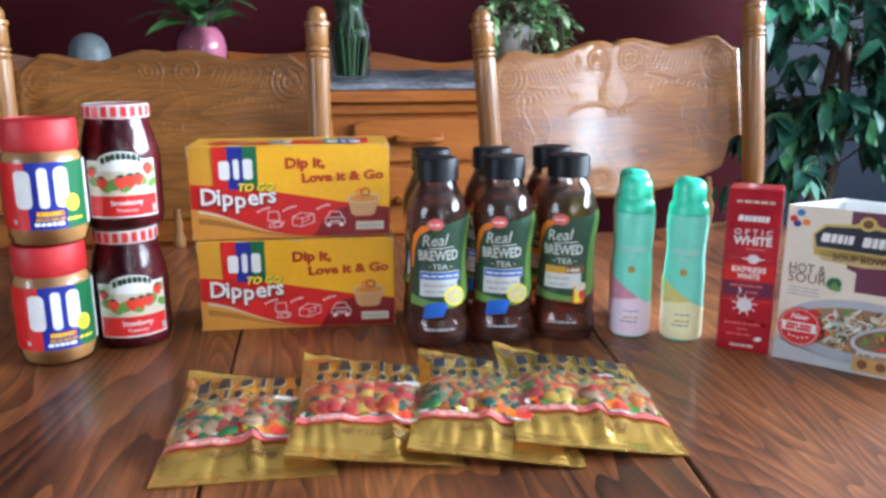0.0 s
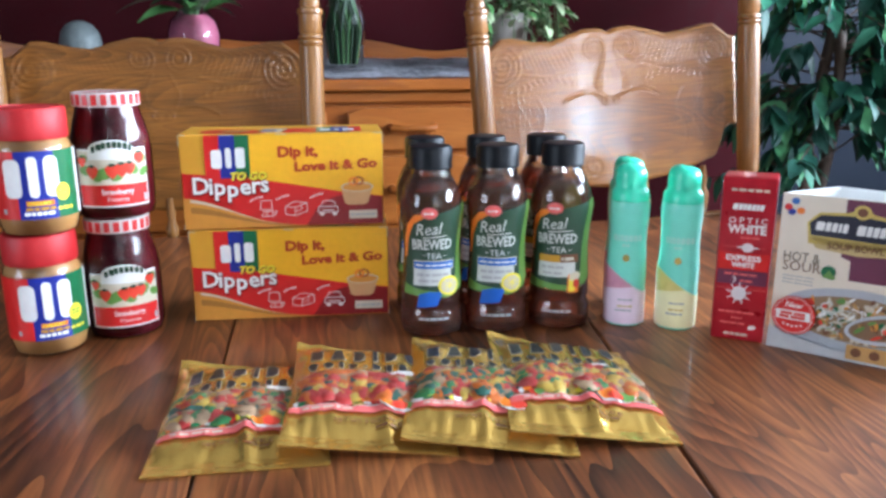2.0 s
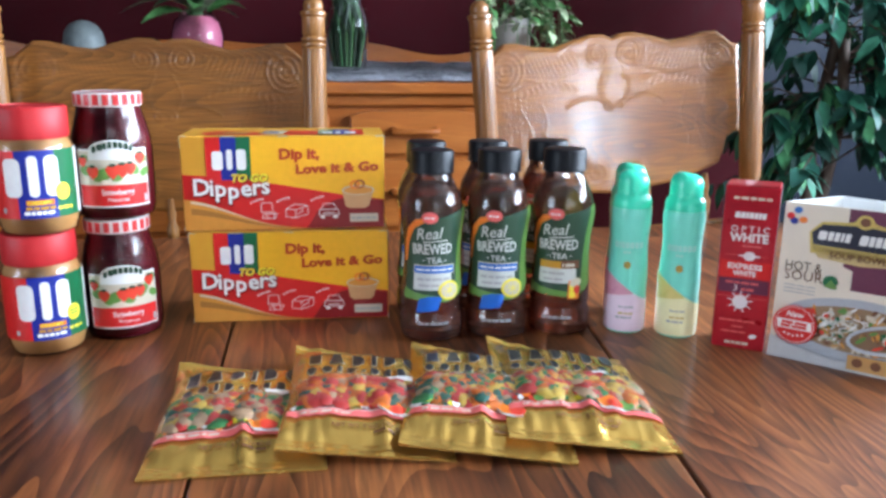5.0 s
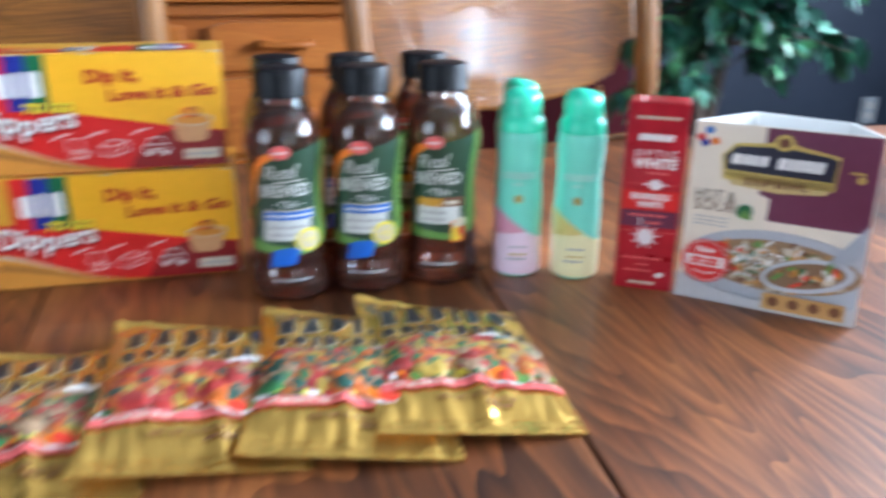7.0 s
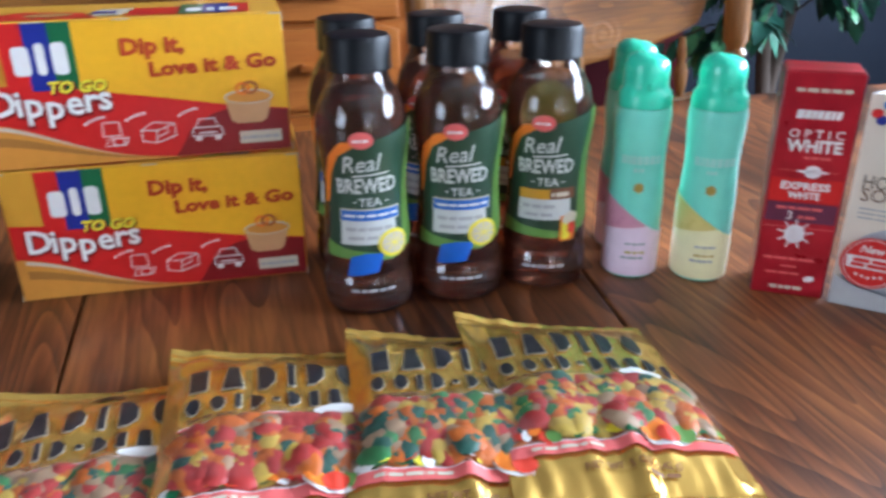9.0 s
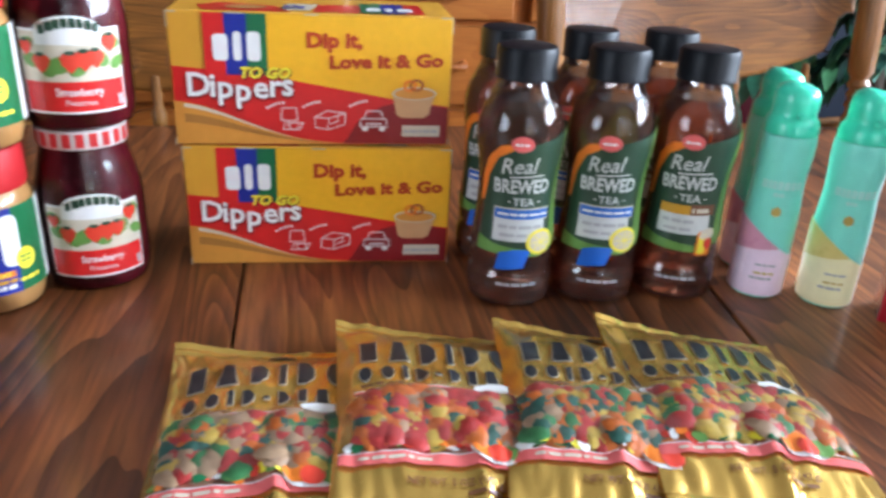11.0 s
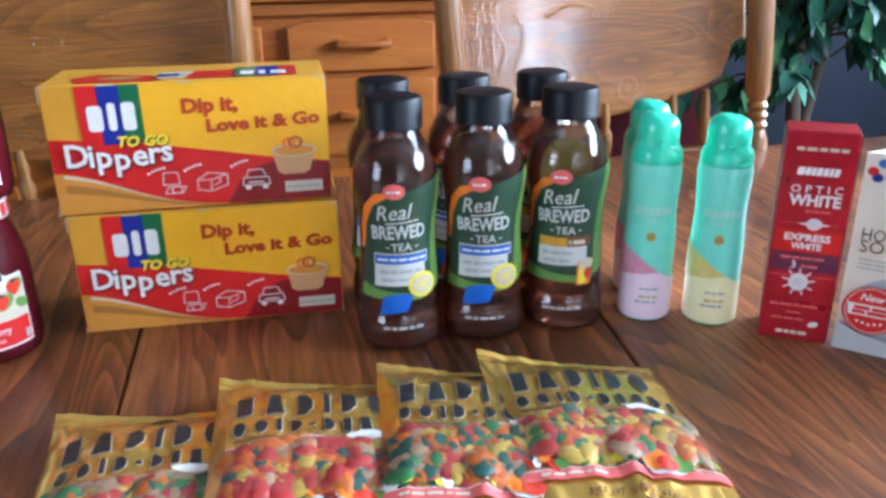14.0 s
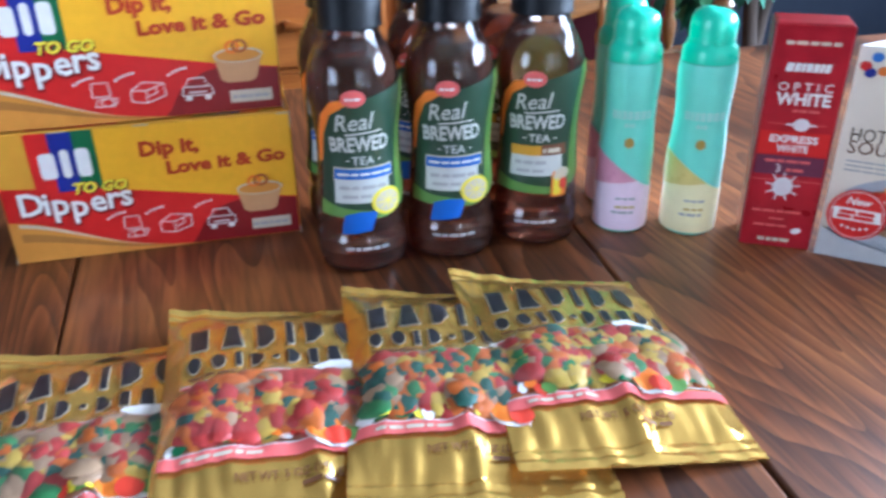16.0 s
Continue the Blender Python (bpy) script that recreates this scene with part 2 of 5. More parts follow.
def tube(points, radii, segs=8, bm=None):
    """A tapered round bar along points."""
    bm = bm or bmesh.new()
    pts = [Vector(p) for p in points]
    rings = []
    for i, p in enumerate(pts):
        way = (pts[min(i + 1, len(pts) - 1)] - pts[max(i - 1, 0)]).normalized()
        side = way.cross(Vector((0.31, 0.22, 0.92))).normalized()
        up = way.cross(side)
        r = radii[i] if isinstance(radii, (list, tuple)) else radii
        rings.append([bm.verts.new(p + r * (side * math.cos(2 * math.pi * k / segs) + up * math.sin(2 * math.pi * k / segs))) for k in range(segs)])
    for a, b in zip(rings, rings[1:]):
        for k in range(segs):
            j = (k + 1) % segs
            bm.faces.new((a[k], a[j], b[j], b[k]))
    bm.faces.new(rings[0][::-1])
    bm.faces.new(rings[-1])
    return bm


def prism(outline, y0, y1, bm=None, bevel=0.0):
    """A slab with an outline in x and z, from y0 to y1."""
    bm = bm or bmesh.new()
    a = [bm.verts.new((x, y0, z)) for x, z in outline]
    b = [bm.verts.new((x, y1, z)) for x, z in outline]
    fa = bm.faces.new(a)
    fb = bm.faces.new(b[::-1])
    for i in range(len(outline)):
        j = (i + 1) % len(outline)
        bm.faces.new((a[i], b[i], b[j], a[j]))
    if bevel:
        bmesh.ops.bevel(bm, geom=list(fa.edges) + list(fb.edges), offset=bevel, segments=2, affect="EDGES", profile=0.5)
    return bm


class Print:
    """Coloured print laid on a surface as thin skins. at(u, v, layer) gives the place in the thing's axes; u to the right, v up."""

    def __init__(self, at, step=0.0):
        self.at, self.step, self.bm, self.mats = at, step, bmesh.new(), []

    def slot(self, m):
        if m not in self.mats:
            self.mats.append(m)
        return self.mats.index(m)

    def lay(self, flat, m, layer):
        """Bends a flat bmesh onto the surface."""
        if self.step:
            for _ in range(6):
                long = [e for e in flat.edges if e.calc_length() > self.step]
                if not long:
                    break
                bmesh.ops.subdivide_edges(flat, edges=long, cuts=1)
                bmesh.ops.triangulate(flat, faces=flat.faces)
        k = self.slot(m)
        made = {v: self.bm.verts.new(self.at(v.co.x, v.co.y, layer)) for v in flat.verts}
        for f in flat.faces:
            g = self.bm.faces.new([made[v] for v in f.verts])
            g.material_index, g.smooth = k, self.step > 0
        flat.free()

    def poly(self, pts, m, layer=1):
        flat = bmesh.new()
        flat.faces.new([flat.verts.new((x, y, 0)) for x, y in pts])
        bmesh.ops.triangulate(flat, faces=flat.faces)
        self.lay(flat, m, layer)

    def rect(self, x0, y0, x1, y1, m, layer=1, shear=0.0, round_=0.0):
        if round_:
            pts = []
            for cx, cy, a in ((x1 - round_, y1 - round_, 0), (x0 + round_, y1 - round_, 90), (x0 + round_, y0 + round_, 180), (x1 - round_, y0 + round_, 270)):
                pts += [(cx + round_ * math.cos(radians(a + d)), cy + round_ * math.sin(radians(a + d))) for d in (0, 30, 60, 90)]
        else:
            pts = [(x0, y0), (x1, y0), (x1, y1), (x0, y1)]
        self.poly([(x + shear * (y - y0), y) for x, y in pts], m, layer)

    def oval(self, x, y, rx, ry, m, layer=1, turn=0.0, n=20, a0=0, a1=360):
        c, s = math.cos(radians(turn)), math.sin(radians(turn))
        pts = []
        for i in range(n + (a1 - a0 < 360)):
            a = radians(a0 + (a1 - a0) * i / n)
            px, py = rx * math.cos(a), ry * math.sin(a)
            pts.append((x + px * c - py * s, y + px * s + py * c))
        self.poly(pts, m, layer)

    def ring(self, x, y, r, w, m, layer=1, sx=1.0):
        for i in range(20):
            a, b = radians(18 * i), radians(18 * i + 18)
            self.poly([(x + sx * (r + d) * math.cos(t), y + (r + d) * math.sin(t)) for t, d in ((a, 0), (a, w), (b, w), (b, 0))], m, layer)

    def line(self, pts, w, m, layer=1):
        for (x0, y0), (x1, y1) in zip(pts, pts[1:]):
            d = math.hypot(x1 - x0, y1 - y0) or 1
            ox, oy = -(y1 - y0) / d * w / 2, (x1 - x0) / d * w / 2
            self.poly([(x0 - ox, y0 - oy), (x1 - ox, y1 - oy), (x1 + ox, y1 + oy), (x0 + ox, y0 + oy)], m, layer)

    def text(self, words, x, y, size, m, layer=2, width=None, shear=0.0, bold=0.0, align="LEFT", turn=0.0):
        """Lettering with its baseline at y; size is the height of a capital."""
        cu = bpy.data.curves.new("words", "FONT")
        cu.body, cu.size, cu.shear, cu.offset, cu.resolution_u = words, size / 0.69, shear, bold, 2
        tmp = bpy.data.objects.new("words", cu)
        me = bpy.data.meshes.new_from_object(tmp)
        flat = bmesh.new()
        flat.from_mesh(me)
        bpy.data.objects.remove(tmp)
        bpy.data.curves.remove(cu)
        bpy.data.meshes.remove(me)
        if not flat.verts:
            return
        xs = [v.co.x for v in flat.verts]
        lo, hi = min(xs), max(xs)
        k = (width / (hi - lo)) if width else 1.0
        shift = {"LEFT": 0, "CENTER": -0.5, "RIGHT": -1}[align] * (hi - lo) * k
        c, s = math.cos(radians(turn)), math.sin(radians(turn))
        for v in flat.verts:
            px, py = (v.co.x - lo) * k + shift, v.co.y
            v.co = (x + px * c - py * s, y + px * s + py * c, 0)
        bmesh.ops.triangulate(flat, faces=flat.faces)
        self.lay(flat, m, layer)

    def bars(self, x, y, h, widths, gap, m, layer=2, shear=0.0):
        """A word that is not spelt out: rounded blocks."""
        for w in widths:
            self.rect(x, y, x + w, y + h, m, layer, shear, min(w, h) * 0.22)
            x += w + gap

    def done(self, name, parent, label=""):
        return part(name, self.bm, self.mats, parent, label)


def flat_front(y, x0=0.0, z0=0.0, lift=0.0004):
    return lambda u, v, k: (x0 + u, y - lift * k, z0 + v)


def round_front(radius, z0=0.0, lift=0.0004, turn=0.0):
    """u in metres along the round of a jar, 0 at its front (-y). radius: a number or a function of height."""
    def at(u, v, k):
        r = radius(z0 + v) if callable(radius) else radius
        base = radius(z0 + 0.05) if callable(radius) else radius
        a = u / base + turn
        return ((r + lift * k) * math.sin(a), -(r + lift * k) * math.cos(a), z0 + v)
    return at


# ---- the room ----
def slab(name, x0, y0, z0, x1, y1, z1, m, label, category, kind="structure"):
    ob = part(name, box(x0, y0, z0, x1, y1, z1), m, None, "", ROOM)
    return tagged(ob, label, category, "", kind)


def wall_with_openings(name, along, at, thick, lo, hi, openings, m, label):
    """along: 'x' or 'y'. openings: (a0, a1, z0, z1), in order along the wall."""
    bm = bmesh.new()
    pieces, last = [], lo
    for a0, a1, z0, z1 in openings:
        pieces += [(last, a0, 0, HIGH), (a0, a1, 0, z0), (a0, a1, z1, HIGH)]
        last = a1
    for p, q, r, s in pieces + [(last, hi, 0, HIGH)]:
        if along == "x":
            add_box(bm, p, min(at, at + thick), r, q, max(at, at + thick), s)
        else:
            add_box(bm, min(at, at + thick), p, r, max(at, at + thick), q, s)
    return tagged(part(name, bm, m, None, "", ROOM), label, "wall", "", "structure")


slab("ceiling", WEST - .15, SOUTH - .15, HIGH, EAST + .15, NORTH + .15, HIGH + .1, CEILING_PAINT, "plain off-white painted ceiling", "ceiling")
NAVY_FROM = 1.5
slab("wall_north", WEST, NORTH, 0, NAVY_FROM, NORTH + .12, HIGH, MAROON, "dark maroon painted wall behind the dresser", "wall")
slab("wall_north_east", NAVY_FROM, NORTH, 0, EAST, NORTH + .12, HIGH, NAVY, "dark slate-blue painted wall behind the ficus", "wall")
wall_with_openings("wall_west", "y", WEST, -0.12, SOUTH - .12, NORTH + .12, (WIN_FILL_W,), NAVY, "dark slate-blue painted side wall with an added fill window")
wall_with_openings("wall_south", "x", SOUTH, -0.12, WEST, EAST, (WIN_FILL_S, WIN_S), MAROON, "dark maroon painted wall with a window and an added fill window")
wall_with_openings("wall_east", "y", EAST, 0.12, SOUTH - .12, NORTH + .12, (WIN_E,), NAVY, "dark slate-blue wall with a wide window")


def window(name, opening, along, at):
    a0, a1, z0, z1 = opening
    w, h, f = a1 - a0, z1 - z0, 0.05
    m = ROOM @ (pose(a0, at - 0.07, z0) if along == "x" else pose(at + 0.07, a0, z0, 0, 0, 90))
    t = thing(name, m, "unseen white-framed window with clear glass panes", "window", "", "structure")
    for n_, b in (("window_sill", (0, -.04, 0, w, .04, f)), ("frame", (0, -.025, h - f, w, .025, h)), ("frame", (0, -.025, f, f, .025, h - f)), ("frame", (w - f, -.025, f, w, .025, h - f)),
                  ("mullion", (w / 2 - .02, -.02, f, w / 2 + .02, .02, h - f))):
        part(n_, box(*b, bevel=0.004), WHITE_PAINT, t)
    for x0, x1 in ((f, w / 2 - .02), (w / 2 + .02, w - f)):
        p = part("pane", box(x0, -.003, f, x1, .003, h - f), PANE, t)
        p.visible_shadow = False


window("window_1", WIN_S, "x", SOUTH)
window("window_2", WIN_E, "y", EAST)
# frame round the unseen south opening added for frontal light
window("window_3", WIN_FILL_S, "x", SOUTH)
# frame round the unseen opening added at the west
window("window_4", WIN_FILL_W, "y", WEST - .14)
bm = bmesh.new()
for a in ((WEST, NORTH - .015, 0, EAST, NORTH - .002, .09), (EAST - .015, SOUTH, 0, EAST - .002, NORTH - .015, .09), (WEST + .002, SOUTH, 0, WEST + .015, NORTH - .015, .09)):
    add_box(bm, *a, bevel=0.003)
tagged(part("baseboard", bm, WHITE_PAINT, None, "", ROOM), "white painted baseboard along the walls", "baseboard", "", "structure")

# floor of planks, mostly hidden under the table
floor = tagged(part("floor", box(WEST, SOUTH, -.1, EAST, NORTH, -.012), SEAM, None, "", ROOM), "dark oak plank floor under the table", "floor", "", "structure")
plank = mesh_of("plank", box(0, 0, -.012, .118, 1.076, 0, bevel=.0015, segs=1), FLOOR_WOOD)
for i in range(int((EAST - WEST) / .12) + 1):
    x = WEST + i * .12
    y = SOUTH - (i % 3) * 0.36
    while y < NORTH:
        a, c = max(y, SOUTH), min(y + 1.08, NORTH)
        if c - a > 0.02:
            ob = new("plank", plank)
            ob.parent, ob.matrix_basis = floor, pose(x, a, 0) @ Matrix.Diagonal((min(1, (EAST - x) / .118), (c - a - .003) / 1.076, 1, 1))
        y += 1.08


# ---- the table ----
def oval_outline(grow=0.0, n=24):
    """Rounded-end outline in the room's axes, anticlockwise from the right end."""
    half, flat_, width = 1.50 + grow, 1.05, 0.55 + grow
    pts = []
    for sx, a0 in ((1, -90), (-1, 90)):
        for i in range(n + 1):
            a = radians(a0 + 180 * i / n)
            c, s = math.cos(a), math.sin(a)
            pts.append((sx * flat_ + (half - flat_) * math.copysign(abs(c) ** 0.6, c), width * math.copysign(abs(s) ** 0.6, s)))
    return pts


def clip_outline(pts, lo, hi):
    """Keeps what lies between two lines across the table, each (place, slant)."""
    def cut(ps, line, side):
        off = [side * (x - line[0] - line[1] * y) for x, y in ps]
        out = []
        for k, a in enumerate(ps):
            b, fa, fb = ps[(k + 1) % len(ps)], off[k], off[(k + 1) % len(ps)]
            if fa >= 0:
                out.append(a)
            if (fa >= 0) != (fb >= 0):
                q = fa / (fa - fb)
                out.append((a[0] + q * (b[0] - a[0]), a[1] + q * (b[1] - a[1])))
        return out
    return cut(cut(pts, lo, 1), hi, -1)


def slab_from(outline, z0, z1, bevel):
    bm = bmesh.new()
    a = [bm.verts.new((x, y, z1)) for x, y in outline]
    b = [bm.verts.new((x, y, z0)) for x, y in outline]
    top = bm.faces.new(a)
    bm.faces.new(b[::-1])
    for i in range(len(a)):
        j = (i + 1) % len(a)
        bm.faces.new((a[i], b[i], b[j], a[j]))
    bmesh.ops.bevel(bm, geom=list(top.edges), offset=bevel, segments=2, affect="EDGES", profile=0.5)
    return bm


SEAM_L, SEAM_R, SKEW = -0.217, 0.209, 0.10      # the right leaf stands a little askew
table = thing("dining_table", ROOM @ pose(0, 0, TOP), "long dark-stained oak dining table with two leaf seams", "table")
for lo, hi in (((-3, 0), (SEAM_L - .0012, 0)), ((SEAM_L + .0012, 0), (SEAM_R - .0014, SKEW)), ((SEAM_R + .0014, SKEW), (3, 0))):
    part("tabletop_leaf", slab_from(clip_outline(oval_outline(), lo, hi), -.026, 0, .0022), TABLE_WOOD, table)
part("apron", slab_from([(x * .86, y * .8) for x, y in oval_outline()], -.11, -.028, .004), EDGE_WOOD, table)
for sx in (-1, 1):
    part("pedestal", lathe([(.09, -.745), (.11, -.70), (.075, -.6), (.06, -.45), (.1, -.32), (.07, -.2), (.12, -.112)], 24), EDGE_WOOD, table, "", pose(sx * .62, 0, 0), True)
    for sy in (-1, 1):
        part("foot", tube([(sx * .62, sy * .05, -.62), (sx * .62, sy * .2, -.66), (sx * .62, sy * .36, -.72)], [.04, .035, .028]), EDGE_WOOD, table)


# ---- the chairs ----
def oak_chair():
    """A pressed-back dining chair; the origin is under the middle of its back, at floor height; it faces -y. Its back leans."""
    c = thing("dining_chair", Matrix(), "golden oak dining chair with a carved pressed back and turned posts", "chair", "chairs along the table")
    W = 0.262
    lean = math.tan(radians(5))

    def back_y(z):
        return (z - 0.79) * lean
    post = [(.016, .44), (.0185, .47), (.0185, .60), (.013, .62), (.0185, .64), (.019, .74), (.0135, .757), (.0175, .765), (.0135, .773), (.0175, .781), (.0135, .789), (.0175, .797), (.0135, .806),
            (.0195, .818), (.0205, .86), (.0198, .98), (.0198, 1.085), (.0168, 1.0875), (.0205, 1.0905), (.0205, 1.094), (.0168, 1.0965), (.0205, 1.0995), (.0205, 1.103),
            (.0168, 1.106), (.0192, 1.110), (.0190, 1.137), (.0215, 1.140), (.0215, 1.146), (.0158, 1.149), (.0168, 1.155), (.0150, 1.163), (.0095, 1.169), (.002, 1.171)]
    for s in (-1, 1):
        part("back_post", lathe(post, 24), CHAIR_POST, c, "", pose(0, 0, 0) @ Matrix.Translation((s * W, 0, 0)) @ Matrix(((1, 0, 0.012 * s, -0.012 * s), (0, 1, lean, -0.79 * lean), (0, 0, 1, 0), (0, 0, 0, 1))), True)
    # the carved panel: a shaped outline, with a fine grid for the pressed relief
    right = [(0, 1.096), (.018, 1.103), (.042, 1.104), (.075, 1.096), (.112, 1.085), (.15, 1.089), (.186, 1.097), (.206, 1.097), (.222, 1.085), (.236, 1.073), (.25, 1.07),
             (.25, .905), (.236, .905), (.223, .896), (.216, .87), (.206, .848), (.17, .835), (.1, .818), (0, .806)]

    def edge(x, upper):
        pts = right[:12] if upper else right[11:][::-1]
        x = abs(x)
        if not upper:
            pts = sorted(right[12:] + [(.25, .905)])
        for (xa, za), (xb, zb) in zip(pts, pts[1:]):
            if xa <= x <= xb and xb > xa:
                return za + (zb - za) * (x - xa) / (xb - xa)
        return pts[-1][1]

    def scroll(x, z, cx, cz, r, turns, w):
        dx, dz = x - cx, z - cz
        d = math.hypot(dx, dz)
        if d > r:
            return 0.0
        return (0.5 + 0.5 * math.cos(2 * math.pi * (d / r * turns - math.atan2(dz, dx) / (2 * math.pi)))) ** 2.2 * min(1, (r - d) / (0.15 * r))

    def relief(x, z):
        ax, top, low = abs(x), edge(x, True), edge(x, False)
        h = 0.0
        h += scroll(ax, z, .032, 1.068, .026, 3.0, 1)
        h += scroll(ax, z, .208, 1.050, .042, 4.2, 1) * 0.7
        h += scroll(ax, z, .040, .85, .028, 2.2, 1)
        h += scroll(ax, z, .010, .972, .010, 1.3, 1)

        def groove(d, w):
            return max(0.0, 1 - abs(d) / w)
        d = top - z
        for k in (.010, .062):                                  # two lines that follow the top edge, rope work between them
            if .062 < ax < .17:
                h += 0.5 * groove(d - k, .0025)
        if .012 < d < .056 and .066 < ax < .168:
            h += 0.55 * max(0, math.sin((ax * 2.2 + d) * 330)) * groove(d - .034, .022) ** .5
        if .985 < z < 1.045 and ax < .045:                      # the stem under the scroll, with a small lattice
            h += 0.7 * groove(ax - .020 - .008 * math.sin((z - .985) * 70), .0025)
            if .018 < ax < .036 and z < 1.035:
                h += 0.5 * max(0, math.sin(ax * 900)) * max(0, math.sin(z * 900))
        if .016 < d < .050 and .172 < ax < .245:                # fan of leaves under the ears
            h += 0.6 * max(0, math.sin(math.atan2(z - .985, ax - .25) * 26 + d * 120))
        if .066 < ax < .20 and .998 < z < 1.022:                # beaded band across the panel
            h += 0.55 * max(0, math.sin(ax * 520 + 2 * math.sin(z * 220))) * groove(z - 1.010 + .01 * math.sin(ax * 40), .010)
        brow = .966 + .024 * math.sin(.5 + 2.3 * (ax - .012) / .083)
        if .012 < ax < .095:
            h += groove(z - brow, .0035)
        if .868 < z < .985:                                     # leafy curls at the sides
            for x0, amp, ph in ((.140, .008, 0.0), (.172, .009, 1.2)):
                h += 0.26 * groove(ax - x0 - amp * math.sin((z - .87) * 58 + ph), .0026)
        if ax > .172 and .90 < z < 1.005:
            h += 0.25 * max(0, math.sin(ax * 420 + 3 * math.sin(z * 150)) * math.sin(z * 300 + 2 * ax * 90))
        return h

    bm = bmesh.new()
    nx, nz = 200, 100
    grid = []
    for i in range(nx + 1):
        x = -.25 + .5 * i / nx
        t, b = edge(x, True), edge(x, False)
        col = []
        for j in range(nz + 1):
            z = b + (t - b) * j / nz
            near = min(t - z, z - b, .25 - abs(x))
            y = -.010 - .0011 * relief(x, z) + max(0, .004 - near) * 0.9
            y += .005 * (1 - (x / .25) ** 2)                    # a hollow for the sitter's back
            col.append(bm.verts.new((x, y + back_y(z), z)))
        grid.append(col)
    for i in range(nx):
        for j in range(nz):
            bm.faces.new((grid[i][j], grid[i + 1][j], grid[i + 1][j + 1], grid[i][j + 1]))
    rear = [[bm.verts.new((v.co.x, v.co.y + .018, v.co.z)) for v in (col[0], col[-1])] for col in grid]
    for i in range(nx):
        bm.faces.new((rear[i][0], rear[i][1], rear[i + 1][1], rear[i + 1][0]))
        bm.faces.new((grid[i][0], rear[i][0], rear[i + 1][0], grid[i + 1][0]))
        bm.faces.new((grid[i][-1], grid[i + 1][-1], rear[i + 1][1], rear[i][1]))
    part("backrest", bm, CHAIR_BACK, c, "pressed carved backrest panel", None, True)
    part("lower_rail", prism([(-W, .70), (W, .70), (W, .735), (-W, .735)], -.011, .011, bevel=.004), CHAIR_POST, c)
    for k in range(7):
        x = -.18 + .06 * k
        part("spindle", lathe([(.006, .46), (.008, .5), (.011, .58), (.006, .62), (.009, .64), (.006, .66), (.007, .70), (.0055, .735), (.0095, .755), (.0115, .775), (.006, .79), (.008, .80), (.005, .83)], 12), CHAIR_POST, c, "", pose(x, 0, 0), True)
    part("seat", prism([(-.23, .43), (.23, .43), (.235, .45), (.21, .462), (-.21, .462), (-.235, .45)], -.44, .02, bevel=.006), CHAIR_BACK, c)
    for sx in (-1, 1):
        part("leg", lathe([(.014, 0), (.017, .1), (.022, .25), (.016, .3), (.02, .38), (.018, .43)], 16), CHAIR_POST, c, "", pose(sx * .19, -.38, 0), True)
        part("leg", lathe([(.014, 0), (.017, .1), (.02, .25), (.016, .3), (.018, .44)], 16), CHAIR_POST, c, "", pose(sx * .24, .0, 0), True)
        part("stretcher", tube([(sx * .19, -.38, .2), (sx * .24, 0, .2)], .01), CHAIR_POST, c)
    return c


CHAIR_V = 0.575
chair = oak_chair()
copy_thing(chair, ROOM @ pose(-0.366, CHAIR_V, -0.015))
chair.matrix_basis = ROOM @ pose(0.518, CHAIR_V, 0.006, 0, -4.2, 0)      # this one leans to the side


# ---- the dresser against the back wall ----
BRASS = mat("dark_brass", (0.3, 0.2, 0.1), 0.35, 0.9, 0.2, 90)
D0, D1, DT = 1.25, 1.93, 0.99     # its front, back and top
DU0, DU1 = -1.15, 0.62
dresser = thing("dresser", ROOM, "honey-coloured wooden dresser with drawers and a scalloped back board", "dresser")
part("top_board", box(DU0 - .02, D0 - .02, DT - .03, DU1 + .02, D1, DT, bevel=.006), DRESSER_WOOD, dresser)
part("body", box(DU0, D0 + .03, .06, DU1, D1 - .005, DT - .031, bevel=.003), DRESSER_WOOD, dresser)
part("moulding", box(DU0 - .005, D0 + .008, DT - .062, DU1 + .005, D0 + .029, DT - .032, bevel=.006), DRESSER_WOOD, dresser)
part("base_plinth", box(DU0 + .03, D0 + .05, 0, DU1 - .03, D1 - .01, .059, bevel=.003), DRESSER_WOOD, dresser)
wave = [(DU0 + (DU1 - DU0) * i / 60, DT + .085 + .02 * math.cos(2 * math.pi * i / 60 * 3) + (.03 if 20 < i < 40 else 0) * math.sin(math.pi * (i - 20) / 20)) for i in range(61)]
part("back_board", prism([(DU0, DT + .001)] + [(DU1, DT + .001)] + wave[::-1], D1 - .03, D1 - .008, bevel=.003), DRESSER_WOOD, dresser)
for ua, ub in ((-1.10, -.64), (-.56, -.075), (-.02, .325), (.365, .59)):
    for z0, z1 in ((.80, .915), (.60, .785), (.36, .585), (.1, .345)):
        d = part("drawer_front", prism([(ua, z0), (ub, z0), (ub, z1 - .012), (ub - .03, z1 - .004), (ub - .06, z1), (ua + .06, z1), (ua + .03, z1 - .004), (ua, z1 - .012)], D0 + .008, D0 + .029, bevel=.005), DRESSER_WOOD, dresser)
        mid, zz = (ua + ub) / 2, (z0 + z1) / 2 + .005
        part("handle", tube([(mid - .058, D0 + .01, zz), (mid - .055, D0 - .016, zz), (mid - .03, D0 - .024, zz), (mid + .03, D0 - .024, zz), (mid + .055, D0 - .016, zz), (mid + .058, D0 + .01, zz)], [.011, .011, .008, .008, .011, .011], 10), DRESSER_WOOD, d, "turned wooden pull", None, True)

